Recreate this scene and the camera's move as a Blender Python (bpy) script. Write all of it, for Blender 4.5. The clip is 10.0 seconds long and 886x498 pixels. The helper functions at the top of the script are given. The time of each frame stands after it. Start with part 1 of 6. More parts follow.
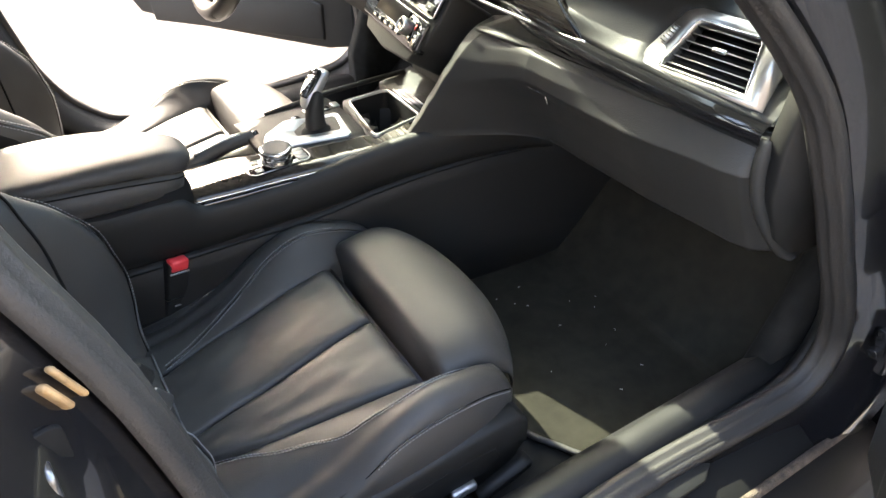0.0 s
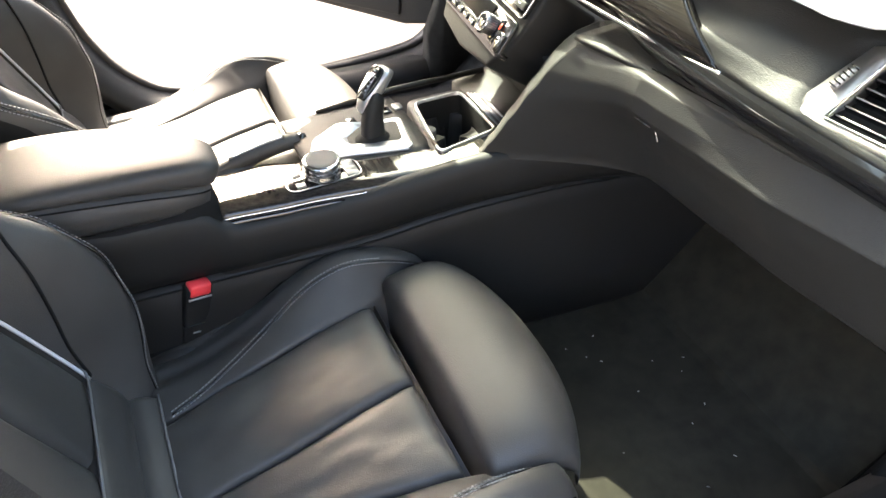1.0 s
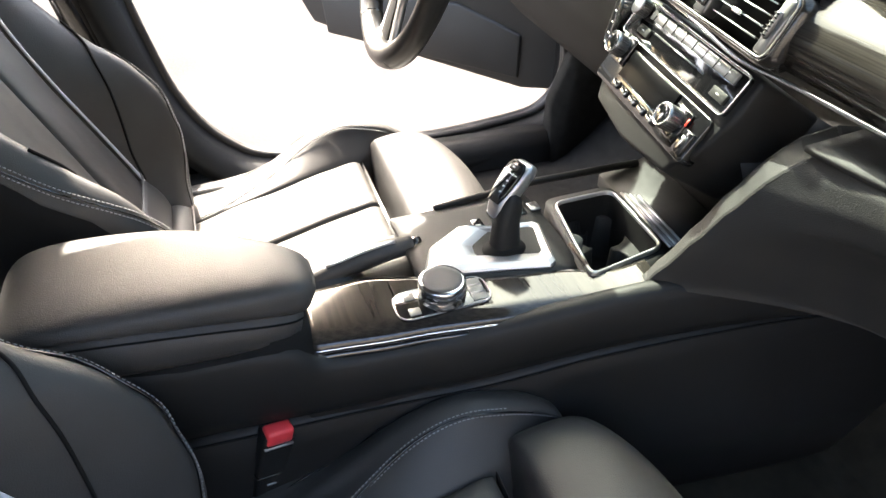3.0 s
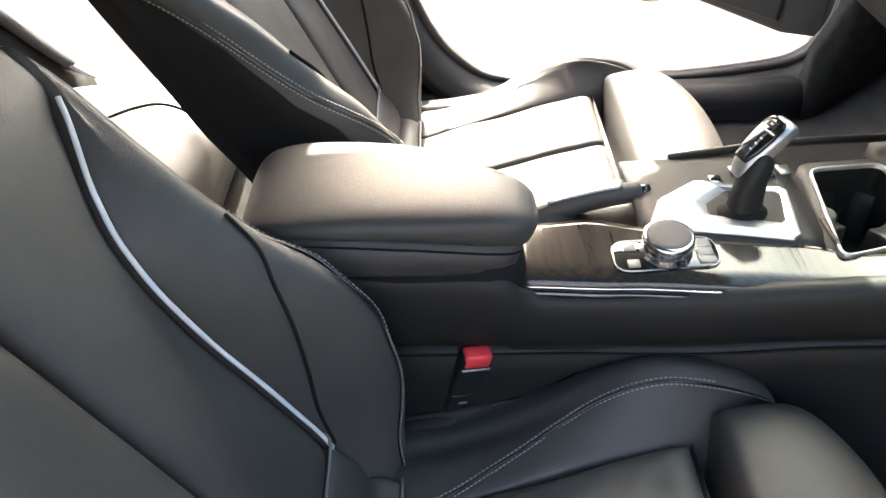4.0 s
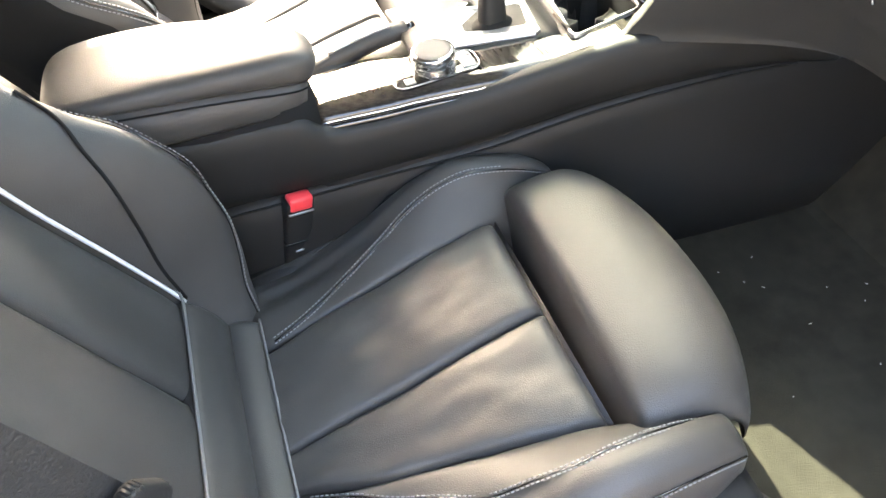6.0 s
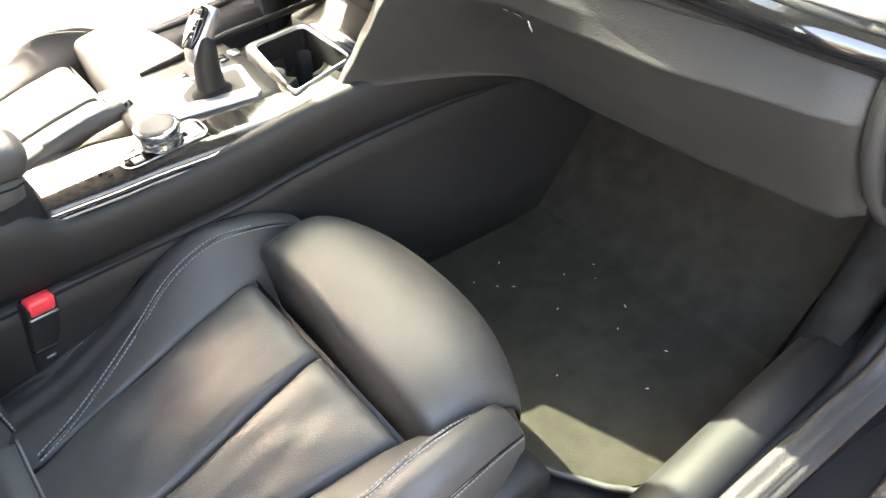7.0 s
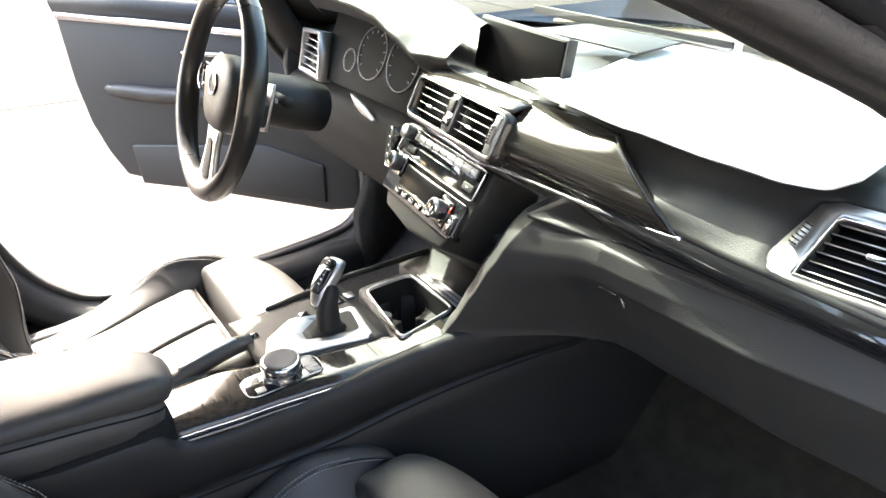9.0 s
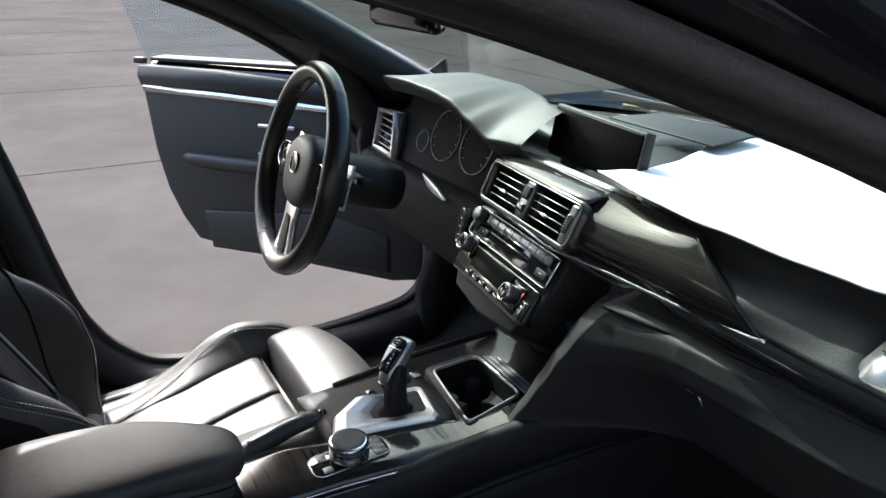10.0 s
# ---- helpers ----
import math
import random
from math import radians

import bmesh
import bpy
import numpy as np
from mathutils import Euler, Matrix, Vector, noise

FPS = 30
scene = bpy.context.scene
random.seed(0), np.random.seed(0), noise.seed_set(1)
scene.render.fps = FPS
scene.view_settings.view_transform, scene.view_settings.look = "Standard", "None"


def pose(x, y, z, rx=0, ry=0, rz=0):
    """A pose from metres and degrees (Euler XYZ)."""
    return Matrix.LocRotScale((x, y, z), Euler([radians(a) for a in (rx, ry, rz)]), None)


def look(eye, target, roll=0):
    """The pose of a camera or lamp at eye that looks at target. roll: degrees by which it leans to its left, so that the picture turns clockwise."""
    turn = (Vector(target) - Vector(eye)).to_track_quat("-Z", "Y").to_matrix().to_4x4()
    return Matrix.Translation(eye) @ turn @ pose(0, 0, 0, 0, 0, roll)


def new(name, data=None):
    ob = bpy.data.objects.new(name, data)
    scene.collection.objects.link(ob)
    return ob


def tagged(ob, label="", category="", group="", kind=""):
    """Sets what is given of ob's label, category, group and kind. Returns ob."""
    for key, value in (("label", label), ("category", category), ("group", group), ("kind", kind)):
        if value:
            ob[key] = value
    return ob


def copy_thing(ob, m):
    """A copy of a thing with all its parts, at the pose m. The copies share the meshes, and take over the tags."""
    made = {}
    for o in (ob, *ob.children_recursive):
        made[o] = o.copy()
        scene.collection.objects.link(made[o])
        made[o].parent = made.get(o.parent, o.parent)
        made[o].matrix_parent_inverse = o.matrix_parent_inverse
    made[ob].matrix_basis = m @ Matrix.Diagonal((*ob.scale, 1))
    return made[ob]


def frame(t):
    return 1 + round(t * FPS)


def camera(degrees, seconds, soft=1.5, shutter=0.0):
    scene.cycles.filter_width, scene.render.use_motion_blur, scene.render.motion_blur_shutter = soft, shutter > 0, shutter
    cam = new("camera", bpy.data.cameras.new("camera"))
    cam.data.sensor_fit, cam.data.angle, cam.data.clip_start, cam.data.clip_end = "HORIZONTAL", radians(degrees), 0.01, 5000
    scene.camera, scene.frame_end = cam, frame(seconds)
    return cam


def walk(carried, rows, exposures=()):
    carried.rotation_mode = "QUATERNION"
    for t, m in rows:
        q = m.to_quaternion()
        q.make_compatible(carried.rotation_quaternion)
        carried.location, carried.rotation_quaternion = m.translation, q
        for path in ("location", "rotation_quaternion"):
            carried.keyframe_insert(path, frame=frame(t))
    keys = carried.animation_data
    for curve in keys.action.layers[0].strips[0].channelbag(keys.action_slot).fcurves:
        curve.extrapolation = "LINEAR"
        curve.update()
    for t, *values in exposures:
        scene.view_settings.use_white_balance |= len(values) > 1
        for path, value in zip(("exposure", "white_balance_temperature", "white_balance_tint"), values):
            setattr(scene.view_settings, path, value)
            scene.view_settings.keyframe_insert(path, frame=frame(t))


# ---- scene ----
cam = camera(62.8, 10.0)
PATH = [
    (0, (1.189, -0.319, 1.318), (-0.151, 0.553, 0.115), 0.8),
    (0.5, (1.125, -0.22, 1.3), (-0.3, 0.491, 0.091), 1.2),
    (1, (0.976, -0.197, 1.286), (-0.392, 0.494, 0.002), 2.2),
    (1.5, (0.85, -0.203, 1.26), (-0.531, 0.494, -0.007), 2.2),
    (2, (0.758, -0.17, 1.243), (-0.691, 0.523, 0.052), 0.7),
    (2.2, (0.743, -0.161, 1.233), (-0.703, 0.55, 0.049), 0.6),
    (3.3, (0.677, -0.177, 1.224), (-0.869, 0.166, 0.003), 1.4),
    (3.5, (0.667, -0.195, 1.222), (-0.885, 0.004, -0.024), 1.3),
    (4, (0.672, -0.195, 1.22), (-0.809, -0.213, -0.124), -2.5),
    (4.5, (0.719, -0.19, 1.197), (-0.681, -0.183, -0.231), -5.0),
    (5, (0.761, -0.177, 1.184), (-0.566, -0.236, -0.31), -7.5),
    (5.2, (0.773, -0.181, 1.19), (-0.525, -0.21, -0.332), -7.3),
    (6.3, (0.881, -0.166, 1.175), (-0.456, 0.356, -0.218), -4.9),
    (6.5, (0.88, -0.162, 1.182), (-0.435, 0.465, -0.189), -3.3),
    (7, (0.91, -0.165, 1.194), (-0.221, 0.751, -0.178), -1.5),
    (7.5, (0.946, -0.166, 1.21), (-0.004, 0.964, -0.139), 0.5),
    (8, (0.946, -0.188, 1.224), (0.021, 1.036, -0.06), 2.3),
    (8.5, (0.929, -0.229, 1.234), (-0.219, 0.923, 0.07), 2.2),
    (9, (0.911, -0.242, 1.292), (-0.566, 0.764, 0.395), 0.2),
    (9.5, (0.934, -0.249, 1.309), (-0.62, 0.753, 0.546), -0.7),
    (10, (0.888, -0.27, 1.323), (-0.722, 0.659, 0.586), 0.7),
]
EXPOSURES = [(0.0, 4.25, 7450, 10), (0.5, 4.75, 7600, 10), (1.0, 4.55, 7500, 10), (1.5, 4.5, 7500, 10), (2.0, 4.3, 7400, 10), (3.5, 3.9, 6950, 10), (4.5, 5.0, 7700, 10), (5.0, 5.35, 7900, 10), (6.5, 5.5, 7900, 10), (7.5, 5.35, 7700, 10), (8.2, 5.55, 7400, 10), (9.0, 4.25, 6950, 10), (9.5, 2.3, 6050, 8), (10.0, 2.2, 6050, 8)]
walk(cam, [(t, look(eye, target, roll)) for t, eye, target, roll in PATH], EXPOSURES)

# ---- light ----
SUN_WAY = Vector((1.0, 0.05, -0.92)).normalized()
world = bpy.data.worlds.new("sky")
scene.world = world
world.use_nodes = True
wn = world.node_tree.nodes
sky = wn.new("ShaderNodeTexSky")
sky.sky_type = "NISHITA"
sky.sun_disc = False
sky.dust_density = 4.0
sky.sun_elevation = math.asin(-SUN_WAY.z)
sky.sun_rotation = math.atan2(-SUN_WAY.x, -SUN_WAY.y)
world.node_tree.links.new(sky.outputs[0], wn["Background"].inputs[0])
wn["Background"].inputs[1].default_value = 0.155
sun = new("sun", bpy.data.lights.new("sun", "SUN"))
sun.data.energy, sun.data.angle, sun.data.color = 3.3, radians(0.6), (1.0, 0.95, 0.88)
sun.matrix_world = look((0, 0, 6), Vector((0, 0, 6)) + SUN_WAY)


# ---- materials ----
def mat(name, base, rough=0.5, metal=0.0, grain=0.0, grain_scale=600.0, vary=0.15, vary_scale=9.0, coat=0.0, kind="noise", spec=0.5, rough_vary=0.08, sheen=0.0):
    m = bpy.data.materials.new(name)
    m.use_nodes = True
    n, l = m.node_tree.nodes, m.node_tree.links
    p = n["Principled BSDF"]
    p.inputs["Metallic"].default_value = metal
    p.inputs["Specular IOR Level"].default_value = spec
    p.inputs["Coat Weight"].default_value = coat
    p.inputs["Coat Roughness"].default_value = 0.03
    p.inputs["Sheen Weight"].default_value = sheen
    co = n.new("ShaderNodeTexCoord")
    big = n.new("ShaderNodeTexNoise")
    big.inputs["Scale"].default_value, big.inputs["Detail"].default_value = vary_scale, 6
    l.new(co.outputs["Object"], big.inputs["Vector"])
    ramp = n.new("ShaderNodeMapRange")
    ramp.inputs["From Min"].default_value, ramp.inputs["From Max"].default_value = 0.3, 0.7
    ramp.inputs["To Min"].default_value, ramp.inputs["To Max"].default_value = 1 - vary, 1 + vary
    l.new(big.outputs["Fac"], ramp.inputs["Value"])
    mix = n.new("ShaderNodeVectorMath")
    mix.operation = "SCALE"
    mix.inputs[0].default_value = base
    l.new(ramp.outputs[0], mix.inputs["Scale"])
    l.new(mix.outputs[0], p.inputs["Base Color"])
    rr = n.new("ShaderNodeMapRange")
    rr.inputs["To Min"].default_value, rr.inputs["To Max"].default_value = max(0.02, rough - rough_vary), min(1.0, rough + rough_vary)
    l.new(big.outputs["Fac"], rr.inputs["Value"])
    l.new(rr.outputs[0], p.inputs["Roughness"])
    if grain:
        if kind == "cells":
            t = n.new("ShaderNodeTexVoronoi")
            t.feature = "SMOOTH_F1"
            out = t.outputs["Distance"]
        else:
            t = n.new("ShaderNodeTexNoise")
            t.inputs["Detail"].default_value = 4
            out = t.outputs["Fac"]
        t.inputs["Scale"].default_value = grain_scale
        l.new(co.outputs["Object"], t.inputs["Vector"])
        b = n.new("ShaderNodeBump")
        b.inputs["Strength"].default_value, b.inputs["Distance"].default_value = grain, 1.0 / grain_scale
        l.new(out, b.inputs["Height"])
        l.new(b.outputs[0], p.inputs["Normal"])
    return m


LEATHER = mat("black_leather", (0.046, 0.044, 0.042), 0.44, grain=0.30, grain_scale=900, kind="cells", vary=0.16, spec=0.30)
DASH = mat("grained_dash_skin", (0.026, 0.026, 0.0255), 0.50, grain=0.32, grain_scale=850, kind="cells", vary=0.12, spec=0.34)
PLASTIC = mat("dark_plastic", (0.012, 0.012, 0.012), 0.55, grain=0.3, grain_scale=900, spec=0.3)
GLOSS = mat("gloss_black", (0.008, 0.008, 0.009), 0.12, coat=0.6, vary=0.05, rough_vary=0.04)
PAINT = mat("black_car_paint", (0.006, 0.006, 0.007), 0.18, coat=1.0, vary=0.1, rough_vary=0.05)
RUBBER = mat("door_rubber", (0.022, 0.020, 0.019), 0.6, grain=0.3, grain_scale=300)
CHROME = mat("satin_chrome", (0.72, 0.72, 0.73), 0.18, metal=1.0, vary=0.05, rough_vary=0.06)
SATIN = mat("dark_satin_metal", (0.22, 0.22, 0.225), 0.30, metal=0.9, vary=0.06)
SILVER = mat("satin_silver_plastic", (0.42, 0.42, 0.43), 0.35, metal=0.85, vary=0.06, grain=0.1, grain_scale=1500)
CARPET = mat("carpet", (0.014, 0.014, 0.0135), 0.95, grain=1.0, grain_scale=900, vary=0.3, vary_scale=40, spec=0.1)
MATTING = mat("floor_mat_pile", (0.023, 0.0215, 0.017), 0.95, grain=1.0, grain_scale=900, vary=0.22, vary_scale=30, spec=0.05)
RED = mat("red_plastic", (0.75, 0.05, 0.06), 0.4, vary=0.05)
PIPING = mat("pale_piping", (0.62, 0.62, 0.64), 0.5, grain=0.2, grain_scale=900, vary=0.05)
WELT = mat("grey_welt", (0.13, 0.13, 0.13), 0.5, grain=0.3, grain_scale=900, vary=0.1)
FRAME = mat("grey_satin_frame", (0.33, 0.33, 0.335), 0.32, metal=0.85, vary=0.06)
THREAD = mat("grey_thread", (0.26, 0.26, 0.26), 0.8, vary=0.1)
GREYKEY = mat("grey_key_plastic", (0.15, 0.15, 0.145), 0.35, vary=0.08)
SCREEN = mat("screen_glass", (0.002, 0.002, 0.0025), 0.35, coat=0.0, spec=0.05, vary=0.02, rough_vary=0.05)
INK = mat("pale_print", (0.55, 0.55, 0.55), 0.6, vary=0.02)
HEADLINER = mat("headlining_cloth", (0.09, 0.09, 0.09), 0.95, grain=0.5, grain_scale=900)
# for the added bounce wall; tone set by how much fill it returns
PLASTER = mat("bounce_wall_plaster", (0.14, 0.132, 0.12), 0.9, grain=0.6, grain_scale=50, vary=0.08, vary_scale=1.5)
BRONZE = mat("brown_primer", (0.30, 0.19, 0.09), 0.5, vary=0.4, vary_scale=80, grain=0.4, grain_scale=200)
HUB = mat("hub_skin", (0.022, 0.022, 0.022), 0.45, grain=0.4, grain_scale=900, kind="cells", spec=0.4)
BLACK = mat("matt_black", (0.006, 0.006, 0.006), 0.8, vary=0.1, spec=0.2)
WEBBING = mat("belt_webbing", (0.015, 0.014, 0.0135), 0.55, grain=0.6, grain_scale=500, vary=0.1)
WHITE = mat("white_card", (0.80, 0.80, 0.80), 0.6, vary=0.03, vary_scale=25)
GLOW_RED = mat("red_mark", (0.6, 0.05, 0.03), 0.5, vary=0.02)
DIRT = mat("dirty_rubber", (0.075, 0.055, 0.042), 0.85, grain=1.0, grain_scale=220, vary=0.6, vary_scale=60)


def wood_material():
    m = mat("dark_oak_veneer", (0.05, 0.045, 0.038), 0.08, coat=0.1, vary=0.2, rough_vary=0.03, spec=0.4)
    n, l = m.node_tree.nodes, m.node_tree.links
    co, p = n["Texture Coordinate"], n["Principled BSDF"]
    mp = n.new("ShaderNodeMapping")
    mp.inputs["Scale"].default_value = (7, 120, 800)
    l.new(co.outputs["Object"], mp.inputs["Vector"])
    t = n.new("ShaderNodeTexNoise")
    t.inputs["Scale"].default_value, t.inputs["Detail"].default_value = 1.0, 5
    l.new(mp.outputs[0], t.inputs["Vector"])
    r = n.new("ShaderNodeValToRGB")
    r.color_ramp.elements[0].position, r.color_ramp.elements[0].color = 0.30, (0.016, 0.014, 0.013, 1)
    r.color_ramp.elements[1].position, r.color_ramp.elements[1].color = 0.74, (0.040, 0.036, 0.031, 1)
    l.new(t.outputs["Fac"], r.inputs[0])
    l.new(r.outputs[0], p.inputs["Base Color"])
    b = n.new("ShaderNodeBump")
    b.inputs["Strength"].default_value, b.inputs["Distance"].default_value = 0.12, 0.0006
    l.new(t.outputs["Fac"], b.inputs["Height"])
    l.new(b.outputs[0], p.inputs["Normal"])
    return m


WOOD = wood_material()
RIM_LEATHER = mat("polished_rim_leather", (0.016, 0.016, 0.016), 0.30, grain=0.10, grain_scale=1200, kind="cells", vary=0.15)


def glass_material(name, tint, rough=0.0):
    m = bpy.data.materials.new(name)
    m.use_nodes = True
    n, l = m.node_tree.nodes, m.node_tree.links
    n.remove(n["Principled BSDF"])
    tr, gl, mx, lw = n.new("ShaderNodeBsdfTransparent"), n.new("ShaderNodeBsdfGlossy"), n.new("ShaderNodeMixShader"), n.new("ShaderNodeLayerWeight")
    tr.inputs[0].default_value = (*tint, 1)
    gl.inputs["Roughness"].default_value = rough
    lw.inputs["Blend"].default_value = 0.5
    pw, mr = n.new("ShaderNodeMath"), n.new("ShaderNodeMapRange")
    pw.operation = "POWER"
    pw.inputs[1].default_value = 4.0
    l.new(lw.outputs["Facing"], pw.inputs[0])
    mr.inputs["To Min"].default_value, mr.inputs["To Max"].default_value = 0.05, 0.75
    l.new(pw.outputs[0], mr.inputs["Value"])
    l.new(mr.outputs[0], mx.inputs[0])
    l.new(tr.outputs[0], mx.inputs[1])
    l.new(gl.outputs[0], mx.inputs[2])
    l.new(mx.outputs[0], n["Material Output"].inputs[0])
    return m


WINDSCREEN = glass_material("green_windscreen_glass", (0.50, 0.585, 0.545))
SIDE_GLASS = glass_material("side_glass", (0.62, 0.66, 0.64))
# dark tint for the added pane that dims sun on the rear bench
SHADE_GLASS = glass_material("shade_glass", (0.16, 0.17, 0.17))


def concrete_material(name, base, rough_scale, crack, relief):
    m = mat(name, base, 0.9, grain=relief, grain_scale=rough_scale, vary=0.14, vary_scale=0.7, rough_vary=0.05, spec=0.0)
    n, l = m.node_tree.nodes, m.node_tree.links
    p = n["Principled BSDF"]
    co = n["Texture Coordinate"]
    old = p.inputs["Base Color"].links[0].from_socket
    t = n.new("ShaderNodeTexNoise")
    t.inputs["Scale"].default_value, t.inputs["Detail"].default_value = crack, 8
    l.new(co.outputs["Object"], t.inputs["Vector"])
    r = n.new("ShaderNodeMapRange")
    r.inputs["From Min"].default_value, r.inputs["From Max"].default_value = 0.35, 0.65
    r.inputs["To Min"].default_value, r.inputs["To Max"].default_value = 0.94, 1.05
    l.new(t.outputs["Fac"], r.inputs["Value"])
    sc = n.new("ShaderNodeVectorMath")
    sc.operation = "SCALE"
    l.new(old, sc.inputs[0])
    l.new(r.outputs[0], sc.inputs["Scale"])
    l.new(sc.outputs[0], p.inputs["Base Color"])
    return m


CONCRETE = concrete_material("warm_grey_concrete", (0.064, 0.0575, 0.0545), 90, 5, 0.2)
STAMPED = concrete_material("stamped_rough_concrete", (0.30, 0.275, 0.25), 26, 60, 0.8)


# ---- mesh helpers ----
def part(name, bm, material, parent=None, label="", smooth=True, subsurf=0):
    me = bpy.data.meshes.new(name)
    bmesh.ops.recalc_face_normals(bm, faces=bm.faces)
    for f in bm.faces:
        f.smooth = smooth
    bm.to_mesh(me)
    bm.free()
    me.materials.append(material)
    ob = new(name, me)
    if parent:
        ob.parent = parent
    if label:
        ob["label"] = label
    if subsurf:
        s = ob.modifiers.new("smooth", "SUBSURF")
        s.levels = s.render_levels = subsurf
    return ob


def thing(name, label, category, group="", kind="", at=(0, 0, 0)):
    ob = new(name)
    ob.location = at
    ob.empty_display_size = 0.05
    return tagged(ob, label, category, group, kind)


def basis(o, r, u):
    """A frame at o: x along r, z along u (made square to r), y away from the viewer of the face."""
    r = Vector(r).normalized()
    u = Vector(u)
    u = (u - r * u.dot(r)).normalized()
    n = u.cross(r)
    return Matrix(((r.x, n.x, u.x, o[0]), (r.y, n.y, u.y, o[1]), (r.z, n.z, u.z, o[2]), (0, 0, 0, 1)))


def rbox(size, at=(0, 0, 0), m=None, bevel=0.004, seg=2, bm=None):
    bm2 = bmesh.new()
    bmesh.ops.create_cube(bm2, size=1.0, matrix=Matrix.Translation(at) @ Matrix.Diagonal((*size, 1)))
    if bevel:
        bmesh.ops.bevel(bm2, geom=bm2.edges[:], offset=min(bevel, 0.49 * min(size)), segments=seg, affect="EDGES", profile=0.5)
    if m:
        bm2.transform(m)
    return join(bm, bm2)


def join(bm, bm2):
    if bm is None:
        return bm2
    me = bpy.data.meshes.new("tmp")
    bm2.to_mesh(me)
    bm2.free()
    bm.from_mesh(me)
    bpy.data.meshes.remove(me)
    return bm


def loft(rings, closed=True, caps=True, bm=None):
    bm = bm or bmesh.new()
    vs = [[bm.verts.new(p) for p in ring] for ring in rings]
    n = len(vs[0])
    for a, b in zip(vs, vs[1:]):
        for i in range(n if closed else n - 1):
            j = (i + 1) % n
            bm.faces.new((a[i], a[j], b[j], b[i]))
    if caps and closed:
        bm.faces.new(vs[0][::-1])
        bm.faces.new(vs[-1])
    return bm


def tube(path, r, n=8, bm=None, flat=1.0):
    """A round bar along path; r may be a list."""
    path = [Vector(p) for p in path]
    rs = r if isinstance(r, (list, tuple)) else [r] * len(path)
    rings, side = [], None
    for i, p in enumerate(path):
        d = (path[min(i + 1, len(path) - 1)] - path[max(i - 1, 0)]).normalized()
        if side is None:
            side = d.cross(Vector((0, 0, 1)) if abs(d.z) < 0.9 else Vector((0, 1, 0))).normalized()
        side = (side - d * side.dot(d)).normalized()
        up = side.cross(d)
        rings.append([p + side * rs[i] * math.cos(k * math.tau / n) + up * rs[i] * flat * math.sin(k * math.tau / n) for k in range(n)])
    return loft(rings, bm=bm)


def smooth_path(pts, per=6):
    """A Catmull-Rom curve through pts."""
    p = [Vector(q) for q in pts]
    p = [p[0] * 2 - p[1], *p, p[-1] * 2 - p[-2]]
    out = []
    for i in range(1, len(p) - 2):
        for k in range(per):
            t = k / per
            a, b, c, d = p[i - 1], p[i], p[i + 1], p[i + 2]
            out.append(0.5 * (2 * b + (c - a) * t + (2 * a - 5 * b + 4 * c - d) * t * t + (3 * b - a - 3 * c + d) * t ** 3))
    return [*out, p[-2]]


def lerp_table(rows, v):
    """Rows of (v, numbers...) read off at v, smoothly."""
    if v <= rows[0][0]:
        return rows[0][1:]
    for a, b in zip(rows, rows[1:]):
        if v <= b[0]:
            t = (v - a[0]) / (b[0] - a[0])
            t = t * t * (3 - 2 * t) * 0.5 + t * 0.5
            return tuple(x + (y - x) * t for x, y in zip(a[1:], b[1:]))
    return rows[-1][1:]


def grid(fn, nu, nv, thick=None, bm=None):
    """A sheet of fn(u, v) for u, v in 0..1; thick: a vector by which its back lies off."""
    bm = bm or bmesh.new()
    top = [[bm.verts.new(fn(i / nu, j / nv)) for j in range(nv + 1)] for i in range(nu + 1)]
    for i in range(nu):
        for j in range(nv):
            bm.faces.new((top[i][j], top[i + 1][j], top[i + 1][j + 1], top[i][j + 1]))
    if thick is not None:
        t = Vector(thick)
        low = [[bm.verts.new(v.co + t) for v in row] for row in top]
        for i in range(nu):
            for j in range(nv):
                bm.faces.new((low[i][j], low[i][j + 1], low[i + 1][j + 1], low[i + 1][j]))
        rim = [(i, 0) for i in range(nu)] + [(nu, j) for j in range(nv)] + [(i, nv) for i in range(nu, 0, -1)] + [(0, j) for j in range(nv, 0, -1)]
        for (i, j), (k, m) in zip(rim, rim[1:] + rim[:1]):
            bm.faces.new((top[i][j], low[i][j], low[k][m], top[k][m]))
    return bm


def outline(pts, depth, m=None, bevel=0.002, seg=2, bm=None):
    """A plate with the outline pts in x, z of the frame m, depth along y."""
    bm2 = bmesh.new()
    f = bm2.faces.new([bm2.verts.new((x, 0, z)) for x, z in pts])
    r = bmesh.ops.extrude_face_region(bm2, geom=[f])
    bmesh.ops.translate(bm2, verts=[v for v in r["geom"] if isinstance(v, bmesh.types.BMVert)], vec=(0, depth, 0))
    bmesh.ops.recalc_face_normals(bm2, faces=bm2.faces)
    if bevel:
        bmesh.ops.bevel(bm2, geom=bm2.edges[:], offset=bevel, segments=seg, affect="EDGES", profile=0.5)
    if m:
        bm2.transform(m)
    return join(bm, bm2)


def rounded(w, h, r, n=5, cx=0.0, cz=0.0):
    pts = []
    for k, (sx, sz) in enumerate(((1, 1), (-1, 1), (-1, -1), (1, -1))):
        for i in range(n + 1):
            a = (k + i / n) * math.pi / 2
            pts.append((cx + sx * (w / 2 - r) + r * math.cos(a), cz + sz * (h / 2 - r) + r * math.sin(a)))
    return pts


def drum(r, depth, m, n=32, bevel=0.002, bm=None):
    return outline([(r * math.cos(i * math.tau / n), r * math.sin(i * math.tau / n)) for i in range(n)], depth, m, bevel, 2, bm)


